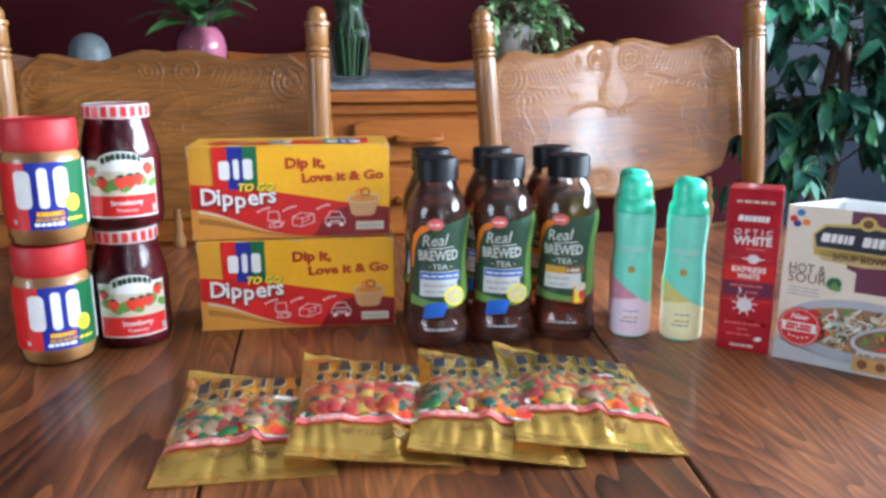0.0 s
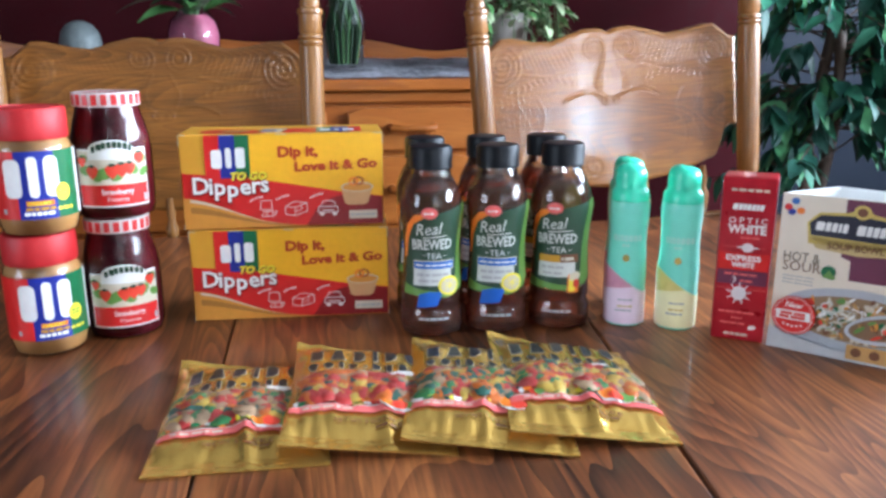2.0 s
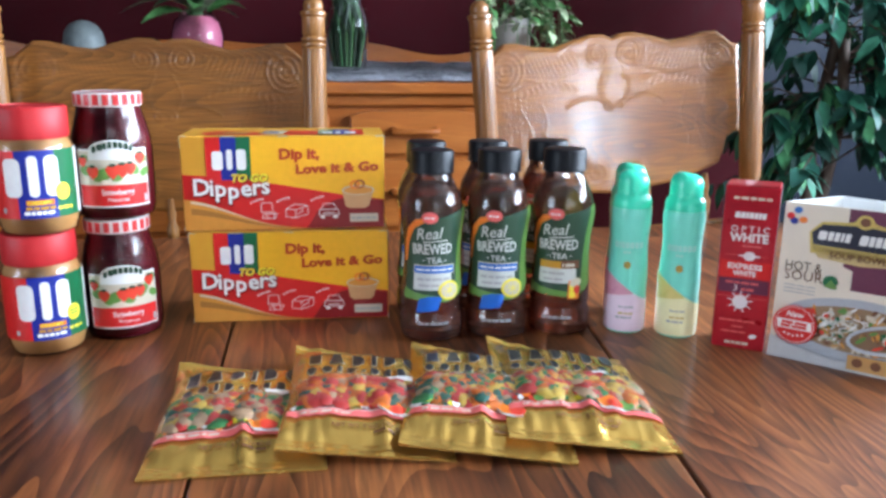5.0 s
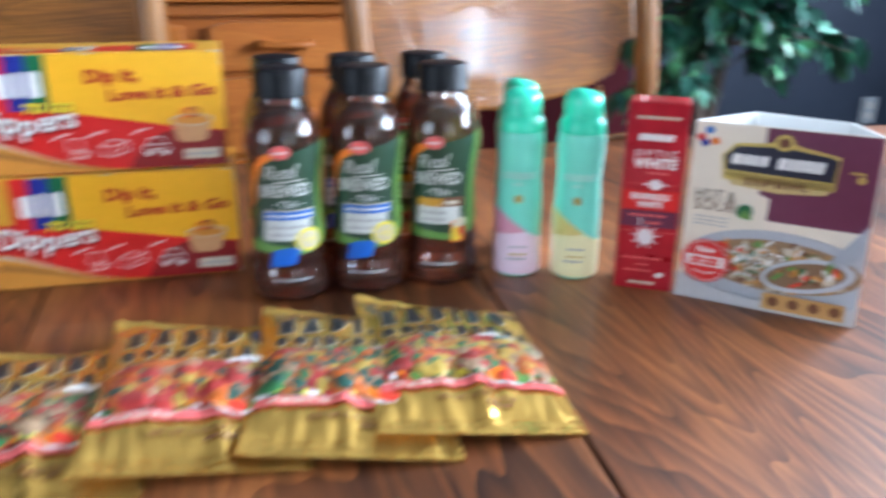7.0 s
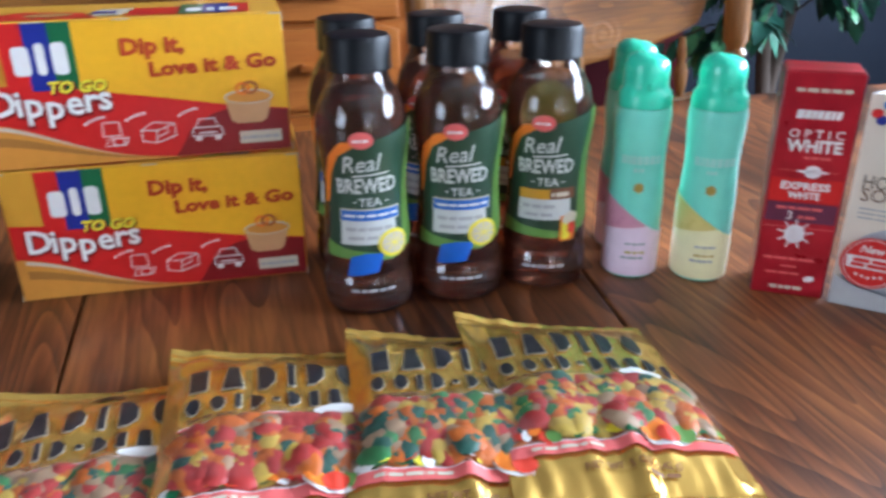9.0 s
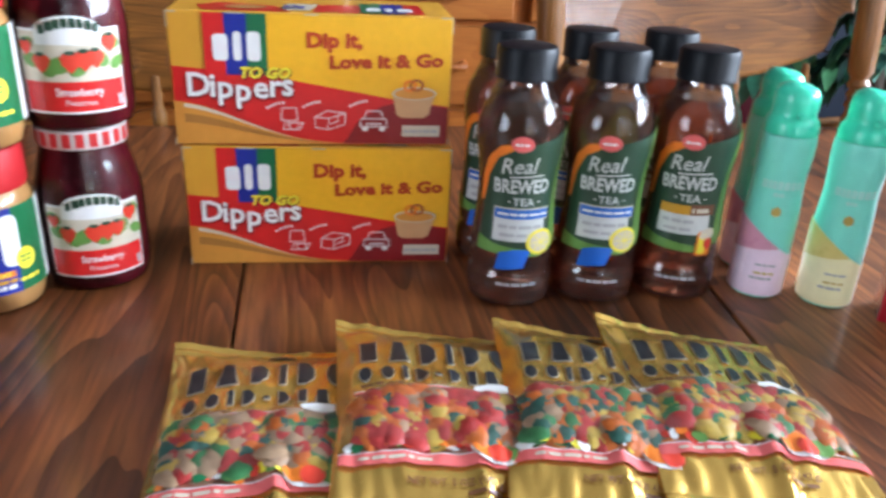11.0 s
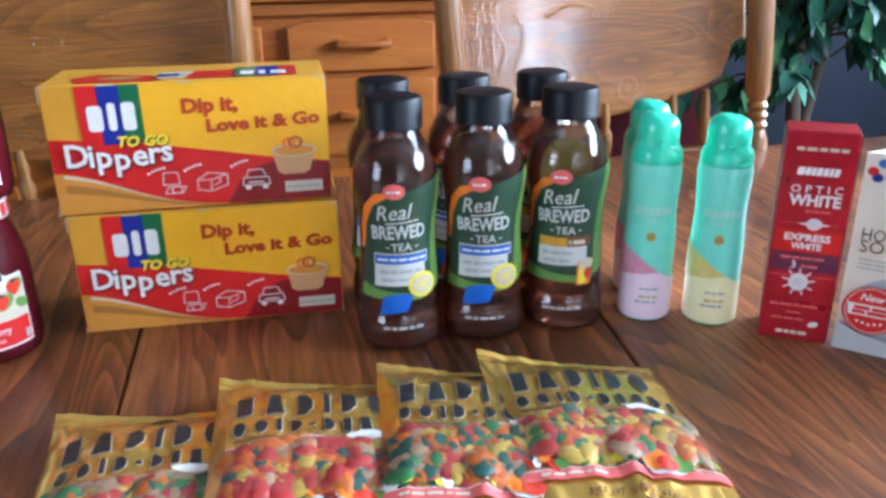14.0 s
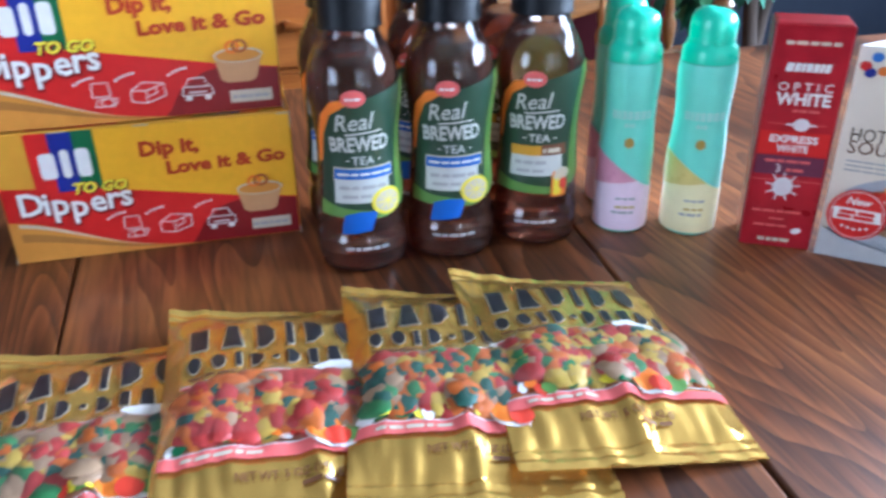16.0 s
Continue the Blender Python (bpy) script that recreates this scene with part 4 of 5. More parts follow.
def snack_box(m):
    W, H, D = .236, .1125, .092
    b = thing("snack_box", m, "yellow and red printed cardboard snack box", "box", "stacked snack boxes")
    part("carton", box(0, 0, 0, W, D, H, bevel=.0012), CARD, b)
    p = Print(flat_front(0))
    at = lambda *q: [(x * W, y * H) for x, y in q]
    p.poly(at((.335, .47), (.335, .985), (.995, .985), (.995, .31), (.8, .36), (.6, .43)), YELLOW, 1)
    p.poly(at((.005, .6), (.15, .575), (.35, .53), (.6, .44), (.8, .365), (.995, .315), (.995, .012), (.005, .012)), RED, 2)
    p.poly(at((.62, .06), (.66, .2), (.74, .31), (.82, .352), (.995, .305), (.995, .012), (.6, .012)), DEEP_RED, 3)
    for x0, x1, c in ((.12, .192, RED), (.192, .268, BLUE), (.268, .337, GREEN)):
        p.rect(x0 * W, .54 * H, x1 * W, .99 * H, c, 3)
    for x0, x1, y1 in ((.150, .203, .84), (.220, .249, .86), (.268, .315, .86)):      # plain white mark
        p.rect(x0 * W, .645 * H, x1 * W, y1 * H, WHITE_INK, 4, 0, .0034)
    p.text("TO GO", .243 * W, .515 * H, .0088, DEEP_RED, 4, .042, .25, .0011)
    p.text("TO GO", .240 * W, .522 * H, .0088, BRIGHT, 6, .042, .25, .0005)
    for k, (ch, x, dy) in enumerate((("D", .055, 0), ("i", .133, -.004), ("p", .160, -.012), ("p", .222, -.035), ("e", .284, -.012), ("r", .342, 0), ("s", .384, .01))):
        p.text(ch, (x - .003) * W, (.385 + dy - .016) * H, .0192, DEEP_RED, 4, None, 0, .0014)
        p.text(ch, x * W, (.385 + dy) * H, .0192, WHITE_INK, 7, None, 0, .0006)
    p.text("Dip it,", .475 * W, .755 * H, .0118, BRICK, 3, .047, .03, .0008, turn=1)
    p.text("Love it & Go", .555 * W, .60 * H, .0105, BRICK, 3, .098, .03, .0007, turn=2)
    for x0, x1 in ((.0, .035), (.2, .26), (.47, .52), (.955, 1.0)):              # scuffed edges
        p.rect(x0 * W, .988 * H, x1 * W, .999 * H, CARD_BACK, 8)
    for y0, y1 in ((.0, .06), (.88, 1.0)):
        p.rect(.0, y0 * H, .004 * W, y1 * H, CARD_BACK, 8)
        p.rect(.996 * W, y0 * H, W, y1 * H, CARD_BACK, 8)
    # line drawings
    x, y, s = .36 * W, .125 * H, .001
    p.line([(x + 4 * s, y + 8 * s), (x + 5 * s, y + 19 * s), (x + 17 * s, y + 19 * s), (x + 18 * s, y + 8 * s), (x + 4 * s, y + 8 * s)], .0008, WHITE_INK, 4)
    p.line([(x + 5 * s, y), (x + 20 * s, y), (x + 23 * s, y + 6 * s), (x + 8 * s, y + 6 * s), (x + 5 * s, y)], .0008, WHITE_INK, 4)
    p.ring(x + 15 * s, y + 3.2 * s, .0028, .0007, WHITE_INK, 4, 1.4)
    x = .5 * W
    p.line([(x, y + 2 * s), (x, y + 11 * s), (x + 10 * s, y + 17 * s), (x + 26 * s, y + 15 * s), (x + 26 * s, y + 5 * s), (x + 11 * s, y), (x, y + 2 * s)], .0008, WHITE_INK, 4)
    p.line([(x, y + 11 * s), (x + 12 * s, y + 10 * s), (x + 26 * s, y + 15 * s)], .0008, WHITE_INK, 4)
    p.line([(x + 12 * s, y + 10 * s), (x + 11 * s, y)], .0008, WHITE_INK, 4)
    p.line([(x + 13 * s, y + 5 * s), (x + 20 * s, y + 8 * s), (x + 19 * s, y + 12 * s)], .0008, WHITE_INK, 4)
    x = .665 * W
    p.line([(x, y + 3 * s), (x + 1 * s, y + 10 * s), (x + 23 * s, y + 10 * s), (x + 24 * s, y + 3 * s), (x, y + 3 * s)], .0009, WHITE_INK, 4)
    p.line([(x + 3 * s, y + 10 * s), (x + 6 * s, y + 17 * s), (x + 18 * s, y + 17 * s), (x + 21 * s, y + 10 * s)], .0009, WHITE_INK, 4)
    for k in (2, 17):
        p.rect(x + k * s, y - 1 * s, x + (k + 5) * s, y + 3 * s, WHITE_INK, 4, 0, .001)
    p.line([(x + 5 * s, y + 5.5 * s), (x + 19 * s, y + 5.5 * s)], .0012, WHITE_INK, 4)
    for q, xx in enumerate((.325, .455, .625)):
        for e in range(5):
            p.rect((xx + .014 * e) * W, (.285 + .018 * e - .002 * e * e + .01 * q) * H, (xx + .014 * e + .010) * W, (.303 + .018 * e - .002 * e * e + .01 * q) * H, WHITE_INK, 4)
    # swirl of spread
    up = [(.66 * i / 24, .005 + .30 * (1 - i / 24) ** .9 * (0.66 + .40 * math.sin(1.1 + 4.2 * i / 24)) + .03 * (1 - i / 24)) for i in range(25)]
    p.poly(at((.004, .008), *[(max(.004, x), max(.009, y)) for x, y in up[::-1]][:25]), LIGHT_TAN, 4)
    p.poly(at(*[(x + .01, y * .72 + .004) for x, y in up[1:20]], *[(x + .01, y * .52 + .004) for x, y in up[1:20][::-1]]), ink("caramel_ink", (.40, .17, .035)), 5)
    p.poly(at(*[(x + .01, y * .98 - .004) for x, y in up[1:19]], *[(x + .01, y * .88) for x, y in up[1:19][::-1]]), CREAM, 5)
    # dip cup with a pretzel
    p.poly(at((.785, .40), (.80, .25), (.82, .225), (.9, .225), (.92, .25), (.945, .42)), ink("cup_ink", (.60, .33, .15)), 5)
    p.oval(.865 * W, .42 * H, .0195, .0060, CREAM, 6)
    p.oval(.865 * W, .418 * H, .0178, .0048, LIGHT_TAN, 7)
    p.ring(.848 * W, .48 * H, .0032, .0022, ORANGE, 8, 1.1)
    p.ring(.872 * W, .485 * H, .0032, .0024, ink("pretzel_ink", (.42, .12, .03)), 8, 1.2)
    p.rect(.822 * W, .075 * H, .965 * W, .165 * H, CREAM, 5)
    p.bars(.83 * W, .105 * H, .0028, (.004, .007, .003, .006, .005), .0011, GREY_INK, 6)
    p.done("front_print", b, "yellow, red and striped front with white line drawings")
    # the lid's print
    t = Print(lambda u, v, k: (u, v, H + .0004 * k))
    t.poly([(.03, .002), (.10, .002), (.085, .035), (.04, .05), (.02, .03)], RED, 1)
    t.oval(.062, .022, .018, .009, TAN, 2)
    t.rect(.088, .012, .115, .05, CREAM, 1, .2)
    t.rect(.118, .006, .16, .05, RED, 1, .1)
    t.rect(.158, .004, .176, .06, GREEN, 2)
    t.rect(.176, .004, .196, .06, BLUE, 2)
    t.rect(.196, .004, .212, .06, RED, 2)
    t.bars(.163, .012, .02, (.012, .006, .014), .004, WHITE_INK, 3)
    t.bars(.093, .02, .012, (.006, .004, .006), .001, BLUE, 3)
    t.done("lid_print", b)
    return b


BOX_YAW = 12.5
snack_box(pose(-.278, .950, TOP, 0, 0, BOX_YAW))
snack_box(pose(-.282, .951, TOP + .1135, 0, 0, BOX_YAW + 1.2))

# ---- bottles of tea ----
TEA = mat("brewed_tea", (.66, .275, .165), .05, 0, .1, 20, 0, 0, .5, .92, 1.33)
BLACK_CAP = mat("black_plastic_cap", (.006, .007, .009), .42, 0, .2, 120, .05, 0, .22)
# the faint milky share puts a pale reflection veil into the colour
PET = clear("bottle_plastic", (1, .97, .93), .05, 1.5, .012)
BOTTLE = [(.028, 0), (.0340, .003), (.0358, .010), (.0360, .022), (.0352, .028), (.0330, .0315), (.0330, .0335), (.0346, .037), (.0338, .055), (.0316, .080), (.0310, .096), (.0318, .112), (.0340, .130),
          (.0350, .140), (.0346, .149), (.0318, .160), (.0270, .1695), (.0228, .177), (.0212, .184)]


def bottle_r(z):
    for (ra, za), (rb, zb) in zip(BOTTLE, BOTTLE[1:]):
        if za <= z <= zb:
            return ra + (rb - ra) * (z - za) / (zb - za)
    return BOTTLE[-1][0]


def tea_bottle(m, flavour):
    b = thing("tea_bottle", m, "clear bottle of dark tea with a black cap and green label", "bottle", "tea bottles in two rows")
    part("tea", lathe([(r - .0012, z + .001) for r, z in BOTTLE if z < .172], 40), TEA, b, "dark amber tea", None, True)
    part("bottle_wall", lathe(BOTTLE, 40, False), PET, b, "", None, True)
    n, bm, rows = 80, bmesh.new(), []
    for r, z, rib in ((.0214, .1835, 0), (.0240, .184, 1), (.0240, .187, 0), (.0236, .1875, 1), (.0238, .2045, 1), (.0226, .2075, 0), (.0205, .208, 0)):
        rows.append([bm.verts.new(((r + (.0003 if rib and i % 2 else 0)) * math.cos(6.28318 * i / n), (r + (.0003 if rib and i % 2 else 0)) * math.sin(6.28318 * i / n), z)) for i in range(n)])
    for a, c in zip(rows, rows[1:]):
        for i in range(n):
            bm.faces.new((a[i], a[(i + 1) % n], c[(i + 1) % n], c[i]))
    bm.faces.new(rows[-1])
    part("cap", bm, BLACK_CAP, b, "ribbed black screw cap", None, True)
    p = Print(round_front(lambda z: bottle_r(z) + .0006), .005)
    p.poly([(-.036, .062), (-.02, .052), (.004, .0485), (.03, .0515), (.046, .062), (.05, .14), (.046, .1505), (.034, .1465), (.014, .142), (-.006, .1375), (-.022, .128), (-.031, .112), (-.036, .09)], DARK_GREEN, 2)
    p.poly([(.027, .053), (.034, .0525), (.046, .062), (.05, .14), (.046, .1505), (.038, .1475), (.034, .12), (.031, .09)], LEAF_INK, 3)
    p.poly([(-.040, .09), (-.036, .09), (-.031, .112), (-.022, .128), (-.006, .1375), (-.004, .1405), (-.02, .138), (-.031, .127), (-.038, .11)], ORANGE, 2)
    p.poly([(-.036, .05), (-.02, .0495), (.016, .0475), (.03, .0515), (.004, .0545), (-.02, .0575), (-.036, .062)], LEAF_INK, 4)
    p.oval(-.004, .1405, .0085, .0062, PINK, 5)
    p.bars(-.0095, .1393, .002, (.003, .002, .0035), .0008, WHITE_INK, 6)
    p.text("Real", -.019, .116, .0125, PALE_INK, 5, .030, .3, .0001, turn=4)
    p.line([(-.012, .1135), (.016, .1155)], .0009, WHITE_INK, 5)
    p.text("BREWED", -.0245, .1005, .0108, PALE_INK, 5, .047, 0, .0004, turn=1)
    p.text("TEA", -.008, .0905, .0062, PALE_INK, 5, .018, 0, .0001)
    for x in (-.0125, .0125):
        p.rect(x, .0932, x + .003, .0938, WHITE_INK, 5)
    if flavour == "plain":
        p.rect(-.0235, .0785, .025, .0885, CREAM, 5, .05)
        p.rect(-.0225, .0795, .024, .0875, ink("band_blue_ink", (.02, .13, .48)), 6, .05)
        p.bars(-.0195, .0825, .0018, (.009, .006, .007, .009, .006), .0012, WHITE_INK, 7)
        p.rect(-.0225, .061, .021, .0795, PALE_INK, 5)
        p.bars(-.0185, .0715, .003, (.008, .006, .011, .007), .0014, GREY_INK, 6)
        p.bars(-.0165, .065, .0026, (.012, .008), .0018, GREY_INK, 6)
        p.oval(.0175, .0605, .0125, .0108, BRIGHT, 7)
        p.oval(.0175, .0605, .0098, .0082, CREAM, 8)
        for a in range(0, 360, 45):
            p.line([(.0175, .0605), (.0175 + .0085 * math.cos(radians(a)), .0605 + .0072 * math.sin(radians(a)))], .0007, BRIGHT, 9)
        p.poly([(-.018, .036), (.004, .039), (.0095, .054), (-.004, .0545), (-.015, .0515)], ink("strong_blue_ink", (.015, .13, .55)), 6)
    else:
        p.rect(-.0225, .0795, .003, .0875, MUSTARD, 5)
        p.rect(.003, .0795, .025, .0885, BROWN, 5)
        p.bars(.0045, .0817, .0036, (.002, .011), .0015, CREAM, 6)
        p.rect(-.0225, .063, .021, .0795, PALE_INK, 5)
        p.bars(-.0185, .0725, .003, (.006, .008, .009), .0014, GREY_INK, 6)
        p.bars(-.0165, .066, .0026, (.011, .009), .0018, GREY_INK, 6)
        p.rect(.011, .0455, .024, .0665, ORANGE, 7, .05, .002)
        p.rect(.0125, .047, .0195, .064, BRIGHT, 8, .05, .002)
        p.oval(.02, .064, .007, .005, CREAM, 8, 20)
        p.oval(.021, .056, .0035, .005, STRAW, 9)
    p.done("label", b, "dark green wrap label with white lettering")
    q = Print(round_front(lambda z: bottle_r(z) + .0006), .006)
    q.bars(-.016, .0222, .0024, (.006, .004, .007, .005, .006), .0012, GREY_INK, 1)
    q.done("code_print", b)
    return b


ROWV = Vector((math.cos(radians(15.5)), math.sin(radians(15.5)), 0))
BACKV = Vector((-ROWV.y, ROWV.x, 0))
B0 = Vector((.0115, .9510, TOP))
for k in range(3):
    for r in range(2):
        c = B0 + ROWV * (.0775 * k + .006 * r) + BACKV * (.086 * r)
        tea_bottle(taller(facing(c.x, c.y, TOP, extra=(4, 2, -1)[k] + (-22 if r else 0)), 1.045, 1.02), "plain" if k < 2 else "half")

# ---- spray cans ----
MINT = mat("mint_green_lacquer", (.22, .80, .62), .3, .0, .06, 60, 0, .4)
MINT_CAP = mat("translucent_green_cap", (.06, .72, .45), .28, 0, .05, 60, 0, .3)
PINK_INK, PALE_YELLOW = ink("pale_pink_lacquer", (.92, .74, .84), .32), ink("pale_yellow_lacquer", (.92, .86, .50), .32)
ROSE, STRAW_YELLOW, GOLD_INK, MINT_PALE = ink("rose_lacquer", (.72, .33, .43), .3), ink("straw_lacquer", (.74, .62, .2), .3), ink("gold_ink", (.6, .45, .12), .3, .3), ink("pale_mint_ink", (.42, .80, .66))
CAN = [(.0215, 0), (.0235, .002), (.024, .006), (.024, .07), (.0232, .085), (.0222, .10), (.0226, .115), (.0238, .13), (.024, .142), (.0232, .148)]


def can_r(z):
    for (ra, za), (rb, zb) in zip(CAN, CAN[1:]):
        if za <= z <= zb:
            return ra + (rb - ra) * (z - za) / (zb - za)
    return CAN[-1][0]


def spray_can(m, pale, deep, words):
    c = thing("spray_can", m, words, "spray can", "mint spray cans")
    part("can", lathe(CAN, 48), MINT, c, "", None, True)
    bm = bmesh.new()
    rows = []
    for r, z, tilt in ((.0230, .1485, 0), (.0229, .1555, 0), (.0216, .1600, 0), (.0194, .1628, 0), (.0187, .1662, 0), (.0189, .1745, .03), (.0183, .1812, .06), (.0160, .1862, .09), (.0115, .1890, .1), (.004, .1900, .1)):
        rows.append([bm.verts.new((r * math.cos(6.28318 * i / 40), r * math.sin(6.28318 * i / 40), z - tilt * .012 * math.cos(6.28318 * i / 40))) for i in range(40)])
    for a, b in zip(rows, rows[1:]):
        for i in range(40):
            bm.faces.new((a[i], a[(i + 1) % 40], b[(i + 1) % 40], b[i]))
    bm.faces.new(rows[-1])
    cap = part("cap", bm, MINT_CAP, c, "moulded green spray cap", pose(0, 0, 0, 0, 0, 10), True)
    part("nozzle", lathe([(.003, 0), (.003, .003), (.0018, .0034)], 16), MINT_CAP, cap, "", pose(0, -.0195, .166, 90, 0, 0), True)
    p = Print(round_front(lambda z: can_r(z) + .0003), .005)
    half = .0754
    edge = [(half * s, .0575 - .0175 * math.sin(half * s / .024)) for s in [1 - i / 20 for i in range(41)]]
    p.poly([(-half, .0025), (half, .0025)] + edge, pale, 1)
    p.poly([(-.040, .041), (-.02, .045), (.011, .0495), (.004, .0546), (-.008, .0632), (-.016, .0683), (-.025, .0725), (-.036, .0748), (-.040, .0748)], deep, 2)
    p.bars(-.0165, .103, .0075, (.0055, .0025, .0035, .0045, .005, .005, .0055), .0009, MINT_PALE, 2)
    p.bars(-.0045, .0965, .0035, (.003, .002, .0025), .0007, MINT_PALE, 2)
    p.poly([(.0045 * math.cos(radians(60 * k + 30)) + .001, .0835 + .0048 * math.sin(radians(60 * k + 30))) for k in range(6)], GOLD_INK, 3)
    p.bars(-.006, .032, .0018, (.005, .004, .006), .001, GREY_INK, 2)
    p.bars(-.006, .024, .0022, (.006, .004, .005), .001, GOLD_INK, 2)
    p.bars(-.009, .019, .0022, (.005, .008, .004), .001, GREY_INK, 2)
    p.done("can_print", c)
    return c


spray_can(taller(facing(.241, 1.003, TOP), 1.01, .985), PINK_INK, ROSE, "mint green spray can with a pale pink lower half")
spray_can(taller(facing(.246, 1.062, TOP), 1.01, .985), PINK_INK, ROSE, "mint green spray can standing behind another")
spray_can(taller(facing(.3005, .994, TOP), 1.01, .985), PALE_YELLOW, STRAW_YELLOW, "mint green spray can with a pale yellow lower half")

# ---- toothpaste carton ----
FOIL_RED = mat("red_foil_card", (.44, .012, .024), .3, .2, .28, 45, .15, .4)
HOLO = mat("holographic_foil", (.62, .45, .52), .22, .8, .6, 220, .2)
SHINE = ink("soft_white_ink", (.85, .8, .8))
tp = thing("toothpaste_box", pose(.3345, .9555, TOP, 0, 0, -18.5), "upright red foil toothpaste carton with silver sides", "toothpaste box")
TW, TH, TD = .0555, .186, .040
part("carton", box(0, 0, 0, TW, TD, TH, bevel=.001), FOIL_RED, tp)
p = Print(flat_front(0))
p.bars(.009, .171, .003, (.006, .008, .006, .007, .006), .0015, CREAM, 1)
p.bars(.0115, .1505, .0068, (.0055, .0042, .003, .0045, .004, .003, .004), .0006, WHITE_INK, 1, .15)
p.text("O P T I C", .009, .1355, .0065, WHITE_INK, 1, .0395, 0, .0001)
p.text("WHITE", .0085, .1245, .0092, WHITE_INK, 1, .040, 0, .0005)
p.bars(.0225, .1185, .0022, (.004, .006, .008), .0008, PINK, 1)
p.rect(.006, .1085, .05, .109, PINK, 1)
p.oval(.031, .1085, .0062, .0052, SHINE, 2)
p.oval(.031, .1085, .012, .0012, SHINE, 2)
p.rect(0.0015, .083, TW - .0015, .1025, RED, 1)
p.text("EXPRESS", .0095, .0935, .0058, WHITE_INK, 2, .036, 0, .0003)
p.text("WHITE", .0155, .0858, .0056, WHITE_INK, 2, .024, 0, .0003)
p.rect(0.0015, .0655, TW - .0015, .082, MAROON_INK, 1)
p.bars(.009, .0765, .0022, (.008, .006, .009, .008), .001, PINK, 2)
p.text("3", .018, .0678, .007, WHITE_INK, 2)
p.bars(.026, .069, .0025, (.004, .008), .001, PINK, 2)
p.oval(.026, .0555, .0078, .0082, SHINE, 2)
for a in range(0, 360, 40):
    p.line([(.026, .0555), (.026 + .0135 * math.cos(radians(a + 9)), .0555 + .0125 * math.sin(radians(a + 9)))], .0012, SHINE, 2)
p.rect(.0015, .0605, TW - .0015, .0612, PINK, 1)
p.bars(.006, .032, .0022, (.007, .01, .006, .012), .001, PINK, 1)
p.bars(.02, .0255, .0016, (.012,), .001, PINK, 1)
p.bars(.009, .019, .002, (.009, .008, .007), .001, PINK, 1)
p.oval(.043, .0165, .0042, .0026, WHITE_INK, 1, 15)
p.bars(.014, .0055, .0032, (.006, .004, .005, .007), .001, CREAM, 1)
p.done("front_print", tp, "white lettering and sparkles on red foil")
for nm, x, s in (("side_foil", -.0004, -1), ("side_foil", TW + .0004, 1)):
    part(nm, box(min(x, x + s * .0005), .001, .001, max(x, x + s * .0005), TD - .001, TH - .001), HOLO, tp, "shimmering silver side")
part("end_flap", box(.001, .001, TH + .0003, TW - .001, TD - .001, TH + .001, bevel=.0003), FOIL_RED, tp)

# ---- open soup box ----
CREAM_CARD = mat("cream_printed_card", (.76, .68, .55), .5, 0, .05, 40, .05)
WHITE_CARD = mat("white_card_inside", (.78, .78, .76), .7, 0, .05, 40)
sb = thing("soup_box", pose(.393, .938, TOP, 0, 0, -30.1), "cream and maroon soup box with its top open", "box")
SW, SH, SD, ST = .160, .172, .07, .0014


def box_side(name, pts, inner, label=""):
    """A card wall: outer quad and the same quad set in."""
    bm = bmesh.new()
    a, b = [bm.verts.new(q) for q in pts], [bm.verts.new(q) for q in inner]
    bm.faces.new(a)
    f = bm.faces.new(b[::-1])
    f.material_index = 1
    for i in range(4):
        j = (i + 1) % 4
        e = bm.faces.new((a[i], b[i], b[j], a[j]))
        e.material_index = 1
    return part(name, bm, [CREAM_CARD, WHITE_CARD], sb, label)


IN = .004
lo4 = [(0, 0, 0), (SW, 0, 0), (SW - .022, .05, 0), (.036, .062, 0)]
hi4 = [(0, .003, SH), (SW - IN, .003, SH), (.13, .05, SH + .002), (.044, .064, SH + .002)]
mid_l, mid_h = Vector((.083, .028, 0)), Vector((.083, .03, SH))
inl = [tuple(Vector(v) + (mid_l - Vector(v)).normalized() * ST * 1.6) for v in lo4]
inh = [tuple(Vector(v) + (mid_h - Vector(v)).normalized() * ST * 1.6) for v in hi4]
for k, nm in enumerate(("front_panel", "side_panel", "back_panel", "side_panel")):
    j = (k + 1) % 4
    box_side(nm, [lo4[k], lo4[j], hi4[j], hi4[k]], [inl[k], inl[j], inh[j], inh[k]])
part("bottom_panel", box(.036, .003, 0, SW - .026, .046, .0015), WHITE_CARD, sb)
soup_at = lambda u, v, k: (u * (1 - (IN / SW) * v / SH), .003 * v / SH - .0004 * k, v)
p = Print(soup_at)
W, H = SW, SH
p.poly([(.40 * W, .995 * H), (.995 * W, .995 * H), (.995 * W, .50 * H), (.46 * W, .50 * H), (.46 * W, .62 * H), (.40 * W, .64 * H)], MAROON_INK, 1)
p.poly([(.17 * W, .83 * H), (.24 * W, .90 * H), (.42 * W, .915 * H), (.5 * W, .95 * H), (.58 * W, .915 * H), (.8 * W, .88 * H), (.79 * W, .70 * H), (.19 * W, .70 * H)], GOLD_INK, 2)
p.poly([(.185 * W, .83 * H), (.25 * W, .885 * H), (.5 * W, .90 * H), (.74 * W, .875 * H), (.79 * W, .86 * H), (.78 * W, .745 * H), (.2 * W, .755 * H)], NAVY_INK, 3)
p.oval(.5 * W, .925 * H, .0085, .0075, GOLD_INK, 4)
p.oval(.5 * W, .925 * H, .005, .0045, BROWN, 5)
